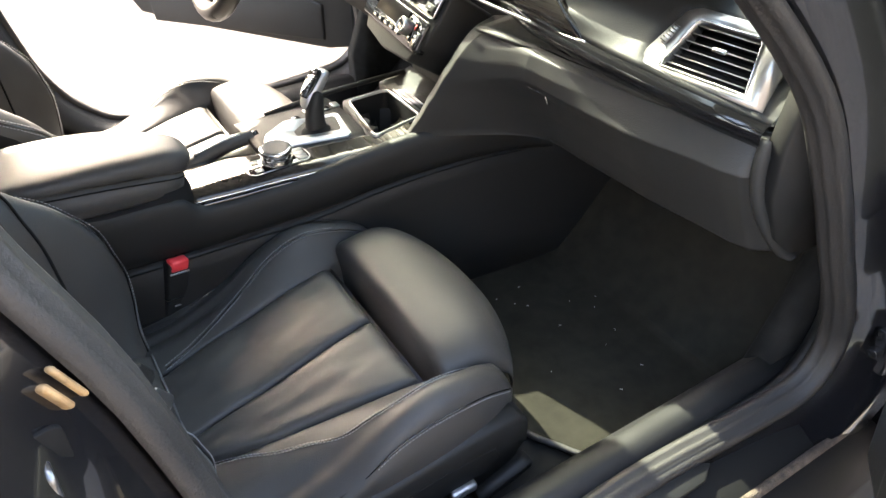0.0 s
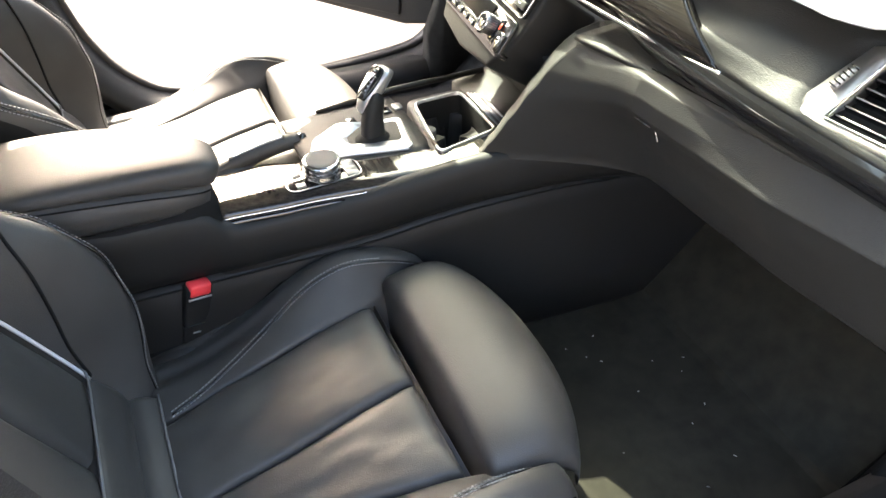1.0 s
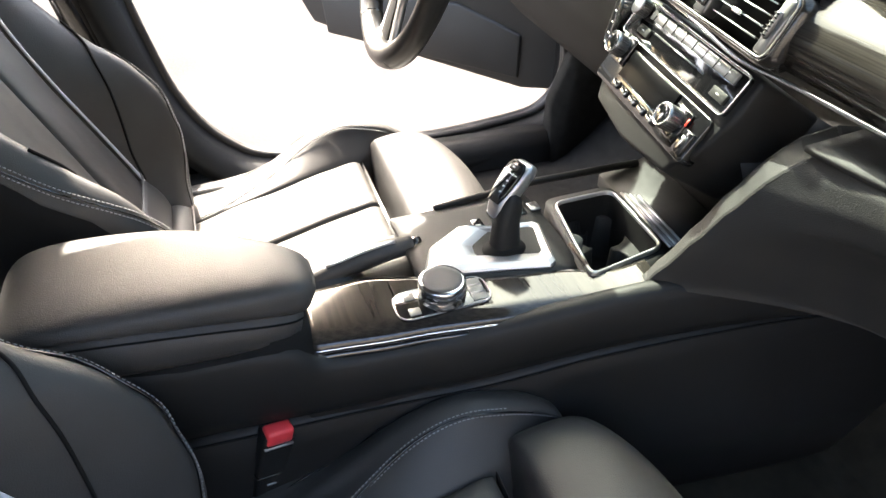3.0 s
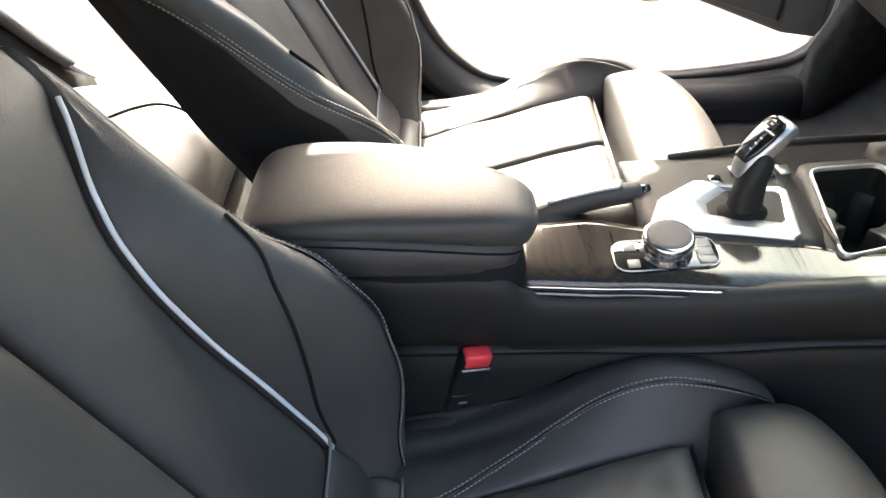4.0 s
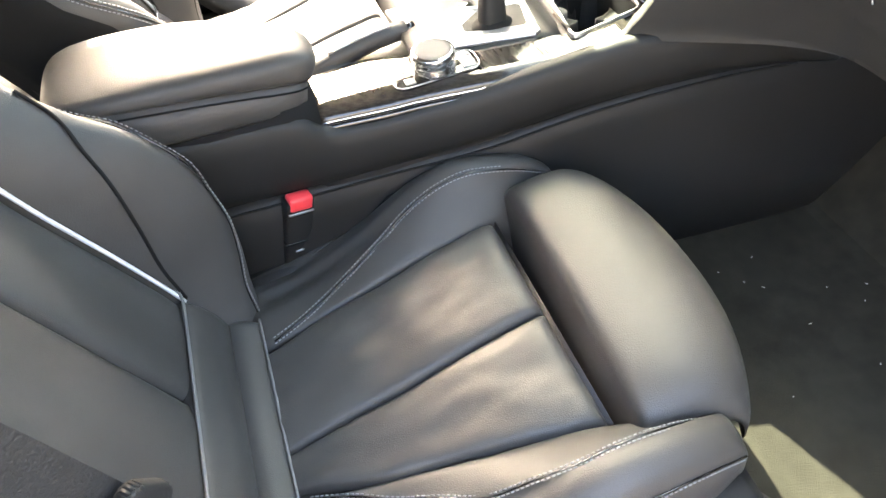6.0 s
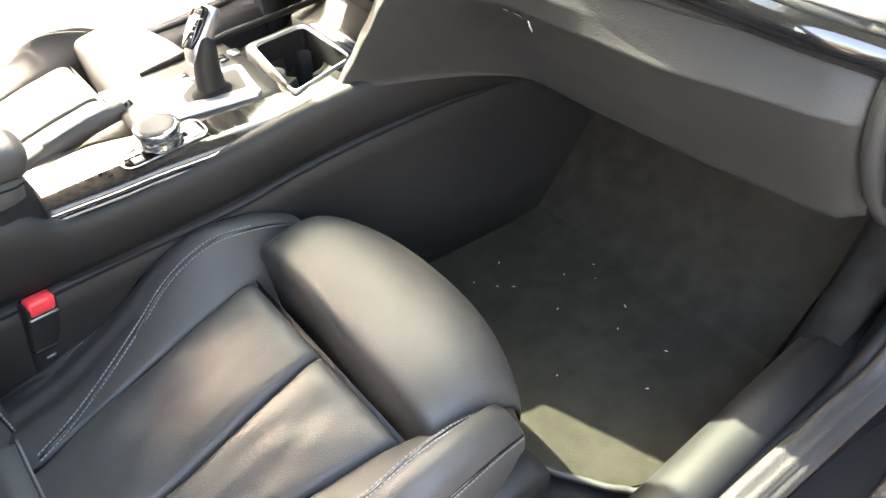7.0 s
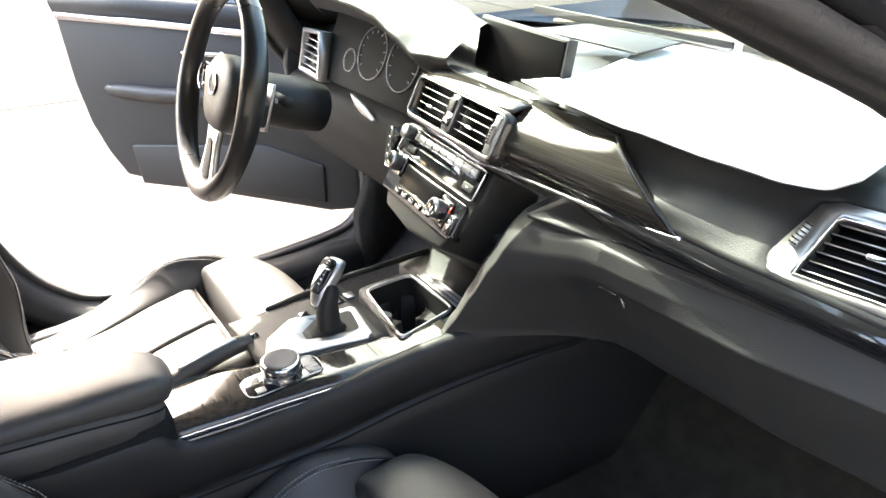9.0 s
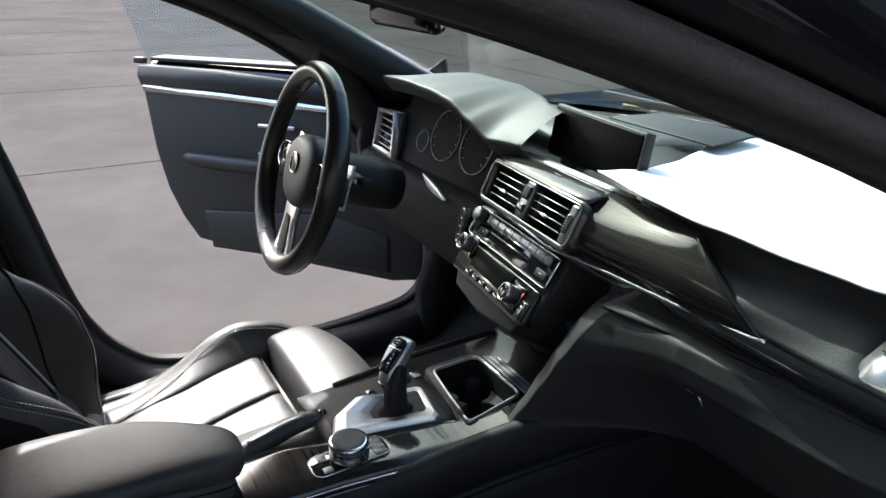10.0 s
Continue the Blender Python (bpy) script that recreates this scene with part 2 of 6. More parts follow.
def ring_frame(pts_out, pts_in, depth, m, bm=None):
    """A frame between two outlines of equal count, depth along y of m."""
    bm2 = bmesh.new()
    rows = [[bm2.verts.new((x, y, z)) for x, z in pts] for pts, y in ((pts_out, 0.0), (pts_in, 0.0), (pts_in, depth), (pts_out, depth))]
    n = len(pts_out)
    for a, b in zip(rows, rows[1:] + rows[:1]):
        for i in range(n):
            j = (i + 1) % n
            bm2.faces.new((a[i], a[j], b[j], b[i]))
    if m:
        bm2.transform(m)
    return join(bm, bm2)


def stitches(path, step=0.0055, r=0.0008, bm=None):
    """Short thread dashes along a path."""
    bm = bm or bmesh.new()
    path = [Vector(p) for p in path]
    run, nxt = 0.0, 0.0
    for a, b in zip(path, path[1:]):
        d = b - a
        ln = d.length
        while nxt < run + ln:
            p = a + d * ((nxt - run) / ln)
            q = p + d.normalized() * step * 0.62
            tube([p, q], r, 4, bm)
            nxt += step
        run += ln
    return bm


# ---- ground and car shell ----
GROUND, FLOOR = 0.05, 0.315


def joined_part(name, bm, material, parent=None, label="", smooth=True, subsurf=0):
    """A part whose mesh is given in the car's coordinates."""
    p, off = parent, Vector((0, 0, 0))
    while p:
        off += p.location
        p = p.parent
    bm.transform(Matrix.Translation(-off))
    return part(name, bm, material, parent, label, smooth, subsurf)


jp = joined_part


def ground():
    bm = grid(lambda u, v: Vector(((u - 0.5) * 400, (v - 0.5) * 400, GROUND)), 8, 8)
    tagged(part("ground", bm, CONCRETE), "sunlit warm grey concrete yard", "ground", kind="structure")

    def rough(u, v):
        x, y = 0.98 + u * 1.5, -3 + v * 6
        return Vector((x, y, GROUND + 0.016 + 0.012 * noise.noise((x * 9, y * 9, 0)) * (0 < u < 1)))

    bm = grid(rough, 60, 200, (0, 0, -0.03))
    tagged(part("pavement", bm, STAMPED), "pale rough stamped concrete beside the car", "paving", kind="structure")
    bm = None
    for k in range(5):
        bm = rbox((0.012, 60, 0.004), (-4.2 - 3.4 * k, 0, GROUND + 0.001), bevel=0, bm=bm)
    for k in range(5):
        bm = rbox((18, 0.012, 0.004), (-13, -3.5 + 2.9 * k, GROUND + 0.0012), bevel=0, bm=bm)
    tagged(part("paving_joints", bm, BLACK), "dark straight expansion joints in the concrete", "joint", kind="structure")


ground()
# added wall, never in view: bounces sunlight in through the passenger opening
tagged(part("wall_bounce_east", rbox((0.3, 40, 3.2), (5.0, 4, 1.6 + GROUND), bevel=0), PLASTER), "plain plaster wall added out of view to bounce sunlight", "wall", kind="structure")


def opening_path(side, out=0.0):
    s, back = side, 0.0
    if side < 0:
        return smooth_path([(-0.66, -0.40, 1.36), (-0.74, -0.37, 1.13), (-0.78, -0.325, 0.92), (-0.79, -0.275, 0.68), (-0.795, -0.235, 0.55), (-0.80, -0.165, 0.45),
            (-0.80, -0.05, 0.392), (-0.80, 0.25, 0.38), (-0.815, 0.50, 0.388), (-0.825, 0.62, 0.412), (-0.825, 0.672, 0.50), (-0.815, 0.64, 0.64), (-0.80, 0.52, 0.82), (-0.79, 0.42, 0.95), (-0.765, 0.345, 1.06),
            (-0.735, 0.24, 1.14), (-0.70, 0.094, 1.218), (-0.68, -0.06, 1.278), (-0.668, -0.17, 1.315), (-0.66, -0.30, 1.350), (-0.66, -0.40, 1.36)], 5)
    r = s * (1 + out / 0.77)
    return smooth_path([(s * 0.66, -0.40 + back, 1.36), (r * 0.74, -0.37 + back, 1.13), (r * 0.765, -0.315 + back, 0.96), (r * 0.765, -0.245 + back, 0.64),
        (r * 0.775, -0.15 + back, 0.495), (r * 0.785, -0.03 + back, 0.452), (s * 0.805, 0.25, 0.440), (s * 0.815, 0.47, 0.442), (s * 0.825, 0.585, 0.465),
        (s * 0.825, 0.622, 0.54), (s * 0.825, 0.585, 0.64), (s * 0.82, 0.53, 0.74), (s * 0.81, 0.47, 0.86), (s * 0.785, 0.395, 1.0),
        (s * 0.735, 0.24, 1.156), (s * 0.70, 0.094, 1.230), (s * 0.68, -0.06, 1.288), (s * 0.668, -0.17, 1.322), (s * 0.66, -0.30, 1.350), (s * 0.66, -0.40 + back, 1.36)], 5)


def swept(path, section, side):
    """A closed section of (outward, sideways) pairs carried round the opening."""
    mid = Vector((0, 0.1, 0.85))
    rings = []
    for i, p in enumerate(path):
        d = path[(i + 1) % len(path)] - path[i - 1]
        d.x = 0
        d.normalize()
        o = Vector((0, d.z, -d.y))
        if o.dot(Vector((0, p.y, p.z)) - mid) < 0:
            o = -o
        rings.append([p + o * a + Vector((side * b, 0, 0)) for a, b in section])
    rings.append(rings[0])
    return loft(rings, caps=False)


def body_side(side, out, name):
    path = opening_path(side, out)[:-1]
    ob = tagged(part("wall_" + name, swept(path, [(0.012, -0.012), (0.016, 0.03), (0.045, 0.042), (0.055, 0.085), (0.10, 0.095), (0.13, 0.05), (0.12, -0.012)], side), PAINT),
        "gloss black door opening of the car body", "car body", kind="structure")
    part("seal", swept(path, [(-0.006, -0.010), (-0.011, -0.004), (-0.012, 0.003), (-0.008, 0.007), (-0.011, 0.012), (-0.010, 0.018), (-0.004, 0.021), (-0.006, 0.027), (0.0, 0.033), (0.010, 0.033), (0.014, 0.016), (0.014, -0.006)], side), RUBBER, ob, "soft folded black rubber door seal")
    part("inner_trim", swept(path, [(0.0, -0.01), (0.014, -0.012), (0.05, -0.024), (0.06, -0.036 - 0.049 * (side < 0)), (0.035, -0.038 - 0.05 * (side < 0)), (0.012, -0.026 - 0.009 * (side < 0))], side), PLASTIC, ob, "dark plastic pillar trim")
    return ob


body_side(-1, 0.0, "left")
body_side(1, 0.035, "right")


def sills():
    for s, name, dz in ((1, "right", 0.0), (-1, "left", -0.065)):
        bm = loft([[Vector((s * x, y, max(z + dz, 0.22))) for x, z in ((0.79, 0.45), (0.75, 0.448), (0.725, 0.42), (0.71, 0.30), (0.70, 0.24), (0.80, 0.24))] for y in (-1.1, 0.0, 0.45, 0.70)])
        tagged(part("sill_trim_" + name, bm, PLASTIC, None, "", True), "ribbed dark plastic inner sill trim", "sill", kind="structure")
        bm = loft([[Vector((s * x, y, max(z + dz, 0.16))) for x, z in ((0.80, 0.425), (0.86, 0.412), (0.925, 0.392), (0.968, 0.335), (0.968, 0.20), (0.92, 0.17), (0.70, 0.17), (0.70, 0.235), (0.80, 0.235))] for y in (-1.1, 0.0, 0.5, 0.80)])
        tagged(part("sill_" + name, bm, BLACK), "black door sill", "sill", kind="structure")
        bm = tube([(s * 0.908, y, 0.400 + dz) for y in (-1.0, -0.3, 0.2, 0.5, 0.66)], 0.008, 6)
        tagged(part("sill_seal_" + name, bm, DIRT), "dirty brown rubber strip along the sill", "seal", kind="structure")
        step = tagged(part("step_plate_" + name, outline([(-0.22, -0.018), (0.17, -0.02), (0.22, 0.0), (0.19, 0.018), (-0.22, 0.02)], 0.006,
            basis((s * 0.845, 0.16, 0.424 + dz), (0, 1, 0), (s, 0, -0.2)), 0.002), PLASTIC), "dark ribbed plastic step plate on the sill", "step plate", kind="structure")
        bm = None
        for k in range(9):
            bm = rbox((0.012, 0.002, 0.002), (0, 0, 0), basis((s * 0.845, 0.20 + k * 0.007, 0.4265 + dz), (s, 0, -0.2), (0, 0, 1)), 0, bm=bm)
        part("rib", bm, SILVER, step)


sills()


def floor_and_walls():
    def pan(u, v):
        x, y = -0.72 + 1.44 * u, -1.6 + 2.75 * v
        z = FLOOR if y < 0.62 else FLOOR + (y - 0.62) * 0.9
        return Vector((x, y, z + 0.003 * noise.noise((x * 20, y * 20, 0))))
    tagged(part("floor", grid(pan, 40, 70, (0, 0, -0.04)), CARPET), "black carpet of the car floor", "carpet", kind="structure")
    bm = rbox((1.5, 0.05, 0.62), (0, 1.02, 0.66), bevel=0.02)
    tagged(part("wall_front", bm, CARPET), "dark carpeted bulkhead of the footwells", "bulkhead", kind="structure")
    for s, name in ((1, "right"), (-1, "left")):
        bm = loft([[Vector((s * 0.735, y, z)), Vector((s * 0.775, y, z)), Vector((s * 0.775, y, 0.25)), Vector((s * 0.70, y, 0.25))] for y, z in ((0.60, 0.46), (0.66, 0.62), (0.70, 0.9), (1.05, 0.95))])
        tagged(part("kick_panel_" + name, bm, CARPET), "dark carpeted footwell side panel", "panel", kind="structure")
    def roof_ring(y, fwd, dz):
        top = [(-0.64, 1.36), (-0.4, 1.40), (0, 1.415), (0.4, 1.40), (0.64, 1.36)]
        bow = lambda x: y + fwd * (1 - (x / 0.64) ** 2)
        return [Vector((x, bow(x), z + dz)) for x, z in top] + [Vector((x, bow(x), z + dz - 0.03)) for x, z in top[::-1]]
    bm = loft([roof_ring(-1.75, 0, -0.05), roof_ring(-1.2, 0, 0), roof_ring(-0.5, 0, 0.0), roof_ring(-0.2, 0.03, -0.005), roof_ring(0.0, 0.05, -0.03), roof_ring(0.165, 0.08, -0.07)])
    tagged(part("roof", bm, HEADLINER), "dark cloth headlining under the car roof", "roof", kind="structure")
    for s, name in ((1, "right"), (-1, "left")):
        rows = ((-0.12, 1.325, 0.12, 1.335, 0.60), (0.061, 1.257, 0.298, 1.245, 0.615), (0.24, 1.152, 0.45, 1.165, 0.635), (0.40, 1.06, 0.608, 1.080, 0.655), (0.52, 0.98, 0.80, 0.975, 0.70))
        rows = [(y1, z1 + 0.015 * (s > 0), y2, z2 - 0.033 * (s < 0), x) for y1, z1, y2, z2, x in rows]
        bm = loft([[Vector((s * x, y2, z2)), Vector((s * (x + 0.05), y2 - 0.02, z2 + 0.035)), Vector((s * (x + 0.10), (y1 + y2) / 2, (z1 + z2) / 2 + 0.05)), Vector((s * (x + 0.11), y1, z1)), Vector((s * (x + 0.07), y1 + 0.01, z1 - 0.01)), Vector((s * x, (y1 + y2) / 2, (z1 + z2) / 2 - 0.01))] for y1, z1, y2, z2, x in rows])
        tagged(part("pillar_" + name, bm, DASH), "dark windscreen pillar trim", "pillar", kind="structure")
    # rear side walls and rear end
    for s, name in ((1, "right"), (-1, "left")):
        tops = ((-0.47, 0.94), (-0.60, 0.95), (-1.72, 0.94)) if s > 0 else ((-0.985, 0.47), (-1.08, 0.575), (-1.2, 0.685), (-1.45, 0.765), (-1.72, 0.80))
        bm = loft([[Vector((s * x, y, z)) for x, z in ((0.72, 0.32), (0.72, top - 0.02), (0.74, top), (0.80, top), (0.82, top - 0.02), (0.82, 0.32))] for y, top in tops])
        tagged(part("rear_side_" + name, bm, PLASTIC), "dark rear door trim", "car body", kind="structure")
    # added pane, out of view: holds the sun off the rear bench
    bm = grid(lambda u, v: Vector((-0.80 + 0.10 * v, -1.70 + 1.22 * u, 0.80 + 0.55 * v)), 4, 4, (-0.004, 0, 0))
    tagged(part("window_shade_left", bm, SHADE_GLASS), "dark pane added out of view to shade the rear bench", "window", kind="structure")
    bm = rbox((1.5, 0.06, 0.75), (0, -1.70, 0.62), bevel=0.02)
    tagged(part("wall_rear", bm, PLASTIC), "dark panel behind the rear seat", "car body", kind="structure")


floor_and_walls()


def windscreen():
    def glass(u, v):
        half = 0.71 - 0.10 * v
        x = (u - 0.5) * 2 * half
        bow = 1 - ((u - 0.5) * 2) ** 2
        return Vector((x, 0.80 - 0.80 * v + bow * (0.17 - 0.10 * v), 0.98 + 0.40 * v - 0.055 * v ** 3 + 0.03 * bow))
    ob = tagged(part("window_front", grid(glass, 24, 16), WINDSCREEN), "green-tinted sloping windscreen glass", "windscreen", kind="structure")

    def frit(u, v):
        p = glass(u, v * 0.05)
        return p + Vector((0, 0, -0.004))
    part("frit_band", grid(frit, 24, 2), GLOSS, ob, "black printed band at the foot of the glass")
    # bonnet
    def hood(u, v):
        x, y = (u - 0.5) * 1.64, 0.99 + 1.30 * v - 0.12 * (2 * u - 1) ** 2
        return Vector((x, y, 0.985 - 0.13 * v * v - 0.06 * (2 * u - 1) ** 2))
    tagged(part("bonnet", grid(hood, 24, 16, (0, 0, -0.03)), PAINT), "gloss black bonnet ahead of the windscreen", "bonnet", kind="structure")
    bm = rbox((1.7, 1.2, 0.46), (0, 1.72, 0.475), bevel=0.08, seg=3)
    tagged(part("front_body", bm, PAINT), "gloss black front of the car body", "car body", kind="structure")
    for x0, ln in ((-0.45, 0.55), (0.12, 0.50)):
        w = thing("wiper", "black windscreen wiper resting at the foot of the glass", "wiper", "windscreen wipers", at=(x0, 1.0, 1.0))
        jp("wiper_arm", tube([(x0, 1.02, 0.995), (x0 + 0.2, 0.97, 1.02), (x0 + ln * 0.6, 0.955, 1.035)], [0.011, 0.008, 0.006], 6), GLOSS, w)
        jp("wiper_blade", rbox((ln, 0.008, 0.02), (x0 + ln * 0.5, 0.945, 1.03), bevel=0.002), RUBBER, w)
    mr = thing("rear_view_mirror", "black rear-view mirror hanging at the windscreen", "mirror", at=(-0.03, 0.20, 1.25))
    jp("mirror_housing", rbox((0.20, 0.030, 0.056), (-0.065, 0.215, 1.260), bevel=0.014, seg=3), GLOSS, mr)
    jp("mirror_foot", tube([(-0.06, 0.21, 1.27), (-0.04, 0.27, 1.318)], 0.012), PLASTIC, mr)


windscreen()
# ---- dashboard ----
STACK = basis((-0.022, 0.396, 0.898), (0.99, -0.125, 0.0), (0, 0.52, 0.854))


def dashboard():
    d = thing("dashboard", "black grained dashboard with oak veneer and chrome strip", "dashboard", at=(0, 0.6, 0.95))

    # upper pad: rows of x and the front ridge (y, z), foot of the front face
    def ridge(x):
        return lerp_table([(-0.74, 0.50, 0.98, 0.47, 0.90), (-0.60, 0.51, 1.01, 0.44, 0.92), (-0.575, 0.62, 1.02, 0.58, 0.92), (-0.17, 0.62, 0.995, 0.58, 0.94), (-0.10, 0.575, 0.995, 0.52, 0.96), (-0.05, 0.52, 1.004, 0.46, 0.975), (0.02, 0.50, 1.02, 0.435, 0.985), (0.15, 0.480, 1.008, 0.425, 0.96),
            (0.33, 0.440, 1.006, 0.408, 0.932), (0.42, 0.445, 1.005, 0.406, 0.929), (0.50, 0.470, 1.0, 0.405, 0.928), (0.56, 0.487, 0.998, 0.408, 0.927), (0.62, 0.498, 0.996, 0.414, 0.924), (0.66, 0.503, 0.994, 0.42, 0.921), (0.74, 0.52, 0.985, 0.440, 0.914)], x)

    def pad(u, v):
        x = -0.74 + 1.48 * u
        ry, rz, fy, fz = ridge(x)
        slope = max(0.0, min(1.0, (x - 0.40) / 0.10))
        prof = [(0.95 - 0.30 * x * x, 0.985), (0.84 - 0.2 * x * x, 1.015), (max(0.68, ry + 0.10), rz + 0.012), (ry + 0.07, rz + 0.014), (ry + 0.035, rz + 0.010), (ry + 0.012, rz - 0.003), (ry - 0.006 * slope, rz - 0.03 + 0.014 * slope), (fy + 0.002 + 0.020 * slope, fz + 0.03 - 0.010 * slope), (fy, fz), (fy + 0.05, fz - 0.01)]
        dip = 0.042 * max(0.0, min(1.0, (x - 0.545) / 0.012, (0.712 - x) / 0.012))
        prof = [(y + dip * (5 < k < 8), z) for k, (y, z) in enumerate(prof)]
        f = v * (len(prof) - 1)
        i = min(int(f), len(prof) - 2)
        a, b = prof[i], prof[i + 1]
        return Vector((x, a[0] + (b[0] - a[0]) * (f - i), a[1] + (b[1] - a[1]) * (f - i)))

    jp("upper_pad", grid(pad, 110, 27), DASH, d)
    # gloss ledge under the veneer
    def ledge(u, v):
        x = 0.13 + 0.61 * u
        fy, fz = ridge(x)[2:]
        prof = [(fy - 0.002, fz + 0.002), (fy - 0.010, fz - 0.006), (fy - 0.012, fz - 0.018), (fy - 0.004, fz - 0.03), (fy + 0.04, fz - 0.04)]
        f = v * 4
        i = min(int(f), 3)
        a, b = prof[i], prof[i + 1]
        return Vector((x, a[0] + (b[0] - a[0]) * (f - i), a[1] + (b[1] - a[1]) * (f - i)))
    jp("ledge", grid(ledge, 40, 8), GLOSS, d, "gloss black ledge under the veneer")
    # chrome strip from the centre vents to the veneer's tip
    pts = [(-0.15, 0.420, 0.936), (-0.13, 0.405, 0.935), (0.0, 0.391, 0.927), (0.083, 0.386, 0.919), (0.15, 0.393, 0.920), (0.30, 0.399, 0.922), (0.40, 0.402, 0.925), (0.446, 0.405, 0.929)]
    jp("chrome_strip", tube(smooth_path(pts, 6), 0.0032, 8), CHROME, d, "thin chrome strip")

    # veneer
    def veneer(u, v):
        right = 0.443 - 0.105 * v - 0.03 * v * v
        x = 0.128 + (right - 0.128) * u
        ry, rz = ridge(x)[:2]
        y0, z0 = 0.402 + 0.004 * u, 0.925 + 0.002 * u
        y1, z1 = ry - 0.012 - 0.028 * (1 - u) ** 2, rz + 0.004
        bow = 0.021 * math.sin(math.pi * v) * (1 - 0.45 * u)
        return Vector((x, y0 + (y1 - y0) * v ** (3.0 - 1.5 * u) - bow, z0 + (z1 - z0) * v))
    jp("veneer", grid(veneer, 24, 12, (0, 0.012, 0)), WOOD, d, "dark streaked oak veneer panel")
    jp("veneer_edge", tube([veneer(1, k / 12) for k in range(13)], 0.0022, 6), GLOSS, d)

    # centre vents
    v0 = basis((-0.002, 0.396, 0.971), (0.99, -0.118, 0.0), (0, 0.42, 0.9))
    vent = jp("centre_vent", ring_frame(rounded(0.290, 0.078, 0.016), rounded(0.276, 0.064, 0.010), 0.03, v0), WOOD, d, "chrome-framed pair of air vents")
    jp("vent_rim", ring_frame(rounded(0.2785, 0.0665, 0.011), rounded(0.2755, 0.0635, 0.010), 0.004, v0 @ pose(0, -0.002, 0)), SATIN, vent, "thin chrome rim")
    jp("vent_cavity", rbox((0.272, 0.004, 0.064), (0, 0.03, 0), v0, 0), PLASTIC, vent)
    jp("hood_strip", loft([[v0 @ Vector((x, y, z)) for x in (-0.146, -0.07, 0.0, 0.07, 0.143)] + [v0 @ Vector((x, y + 0.004, z - 0.012)) for x in (0.143, 0.07, 0.0, -0.07, -0.146)] for y, z in ((0.0, 0.037), (0.010, 0.050), (0.026, 0.060), (0.042, 0.0655), (0.060, 0.064))]), WOOD, vent, "veneered crown over the vents", subsurf=1)
    jp("silver_lip", rbox((0.286, 0.012, 0.0035), (0, 0, 0), basis((0.022, 0.468, 1.0125), (0.99, -0.05, -0.010), (0, -0.25, 0.97)), 0.0012), SILVER, vent, "flat silver lip before the display")
    for side in (-1, 1):
        for k in range(4):
            jp("slat", rbox((0.088, 0.018, 0.0024), (side * 0.066 - 0.004, 0.012, -0.019 + k * 0.0125), v0, 0.0008), GLOSS, vent)
            jp("slat_edge", rbox((0.086, 0.0015, 0.0012), (side * 0.066 - 0.004, 0.0025, -0.019 + k * 0.0125), v0, 0), SILVER, vent)
        jp("vent_tab", rbox((0.017, 0.01, 0.005), (side * 0.066 - 0.004, 0.0, -0.0065), v0, 0.001), CHROME, vent)
    jp("hazard_block", rbox((0.024, 0.02, 0.060), (0.0, 0.006, 0), v0, 0.003), SATIN, vent)
    jp("hazard_button", rbox((0.019, 0.006, 0.022), (0.0, -0.005, 0.012), v0, 0.002), PLASTIC, vent)
    jp("lock_button", rbox((0.019, 0.006, 0.014), (0.0, -0.005, -0.014), v0, 0.002), GLOSS, vent)
    jp("side_cheek", rbox((0.018, 0.02, 0.060), (0.125, 0.008, 0), v0, 0.003), SATIN, vent)
    vw = jp("vent_wheel", rbox((0.007, 0.008, 0.030), (0.124, -0.003, 0), v0, 0.003, 3), SATIN, vent, "ribbed vent thumbwheel")
    for k in range(6):
        jp("wheel_rib", rbox((0.0076, 0.0015, 0.0014), (0.124, -0.0072, -0.0115 + k * 0.0046), v0, 0), BLACK, vw)

    # radio and climate unit
    s = STACK
    jp("stack_face", outline([(-0.15, 0.018), (0.146, 0.018), (0.150, -0.03), (0.138, -0.085), (0.11, -0.128), (0.0, -0.14), (-0.10, -0.13), (-0.135, -0.085), (-0.152, -0.03)], 0.10, s, 0.006, 2), PLASTIC, d)
    radio = jp("radio", outline(rounded(0.272, 0.050, 0.006, 4, 0, -0.012), 0.02, s @ pose(0, -0.006, 0), 0.002), GLOSS, d, "gloss black radio with a silver button bar")
    bar = jp("button_bar", rbox((0.212, 0.006, 0.0145), (0.016, -0.009, 0.002), s, 0.002), SATIN, radio, "satin grey station keys")
    for k in range(9):
        jp("key_mark", rbox((0.004, 0.0006, 0.0016), (-0.078 + k * 0.0232, -0.0122, 0.0035), s, 0), INK, bar)
    jp("bar_edge", rbox((0.212, 0.002, 0.0008), (0.016, -0.0115, -0.0048), s, 0), CHROME, bar)
    for k in range(8):
        jp("key_gap", rbox((0.0008, 0.002, 0.0145), (-0.078 + k * 0.0262, -0.0118, 0.002), s, 0), PLASTIC, radio)
    jp("disc_slot", rbox((0.13, 0.002, 0.0022), (0.0, -0.0065, -0.016), s, 0), SATIN, radio)
    for k in (-1, 1):
        jp("radio_key", rbox((0.030, 0.004, 0.012), (0.1 * k + 0.012, -0.0075, -0.022), s, 0.0012), PLASTIC, radio)
        jp("key_mark", rbox((0.006, 0.0006, 0.0016), (0.1 * k + 0.012, -0.0098, -0.022), s, 0), INK, radio)
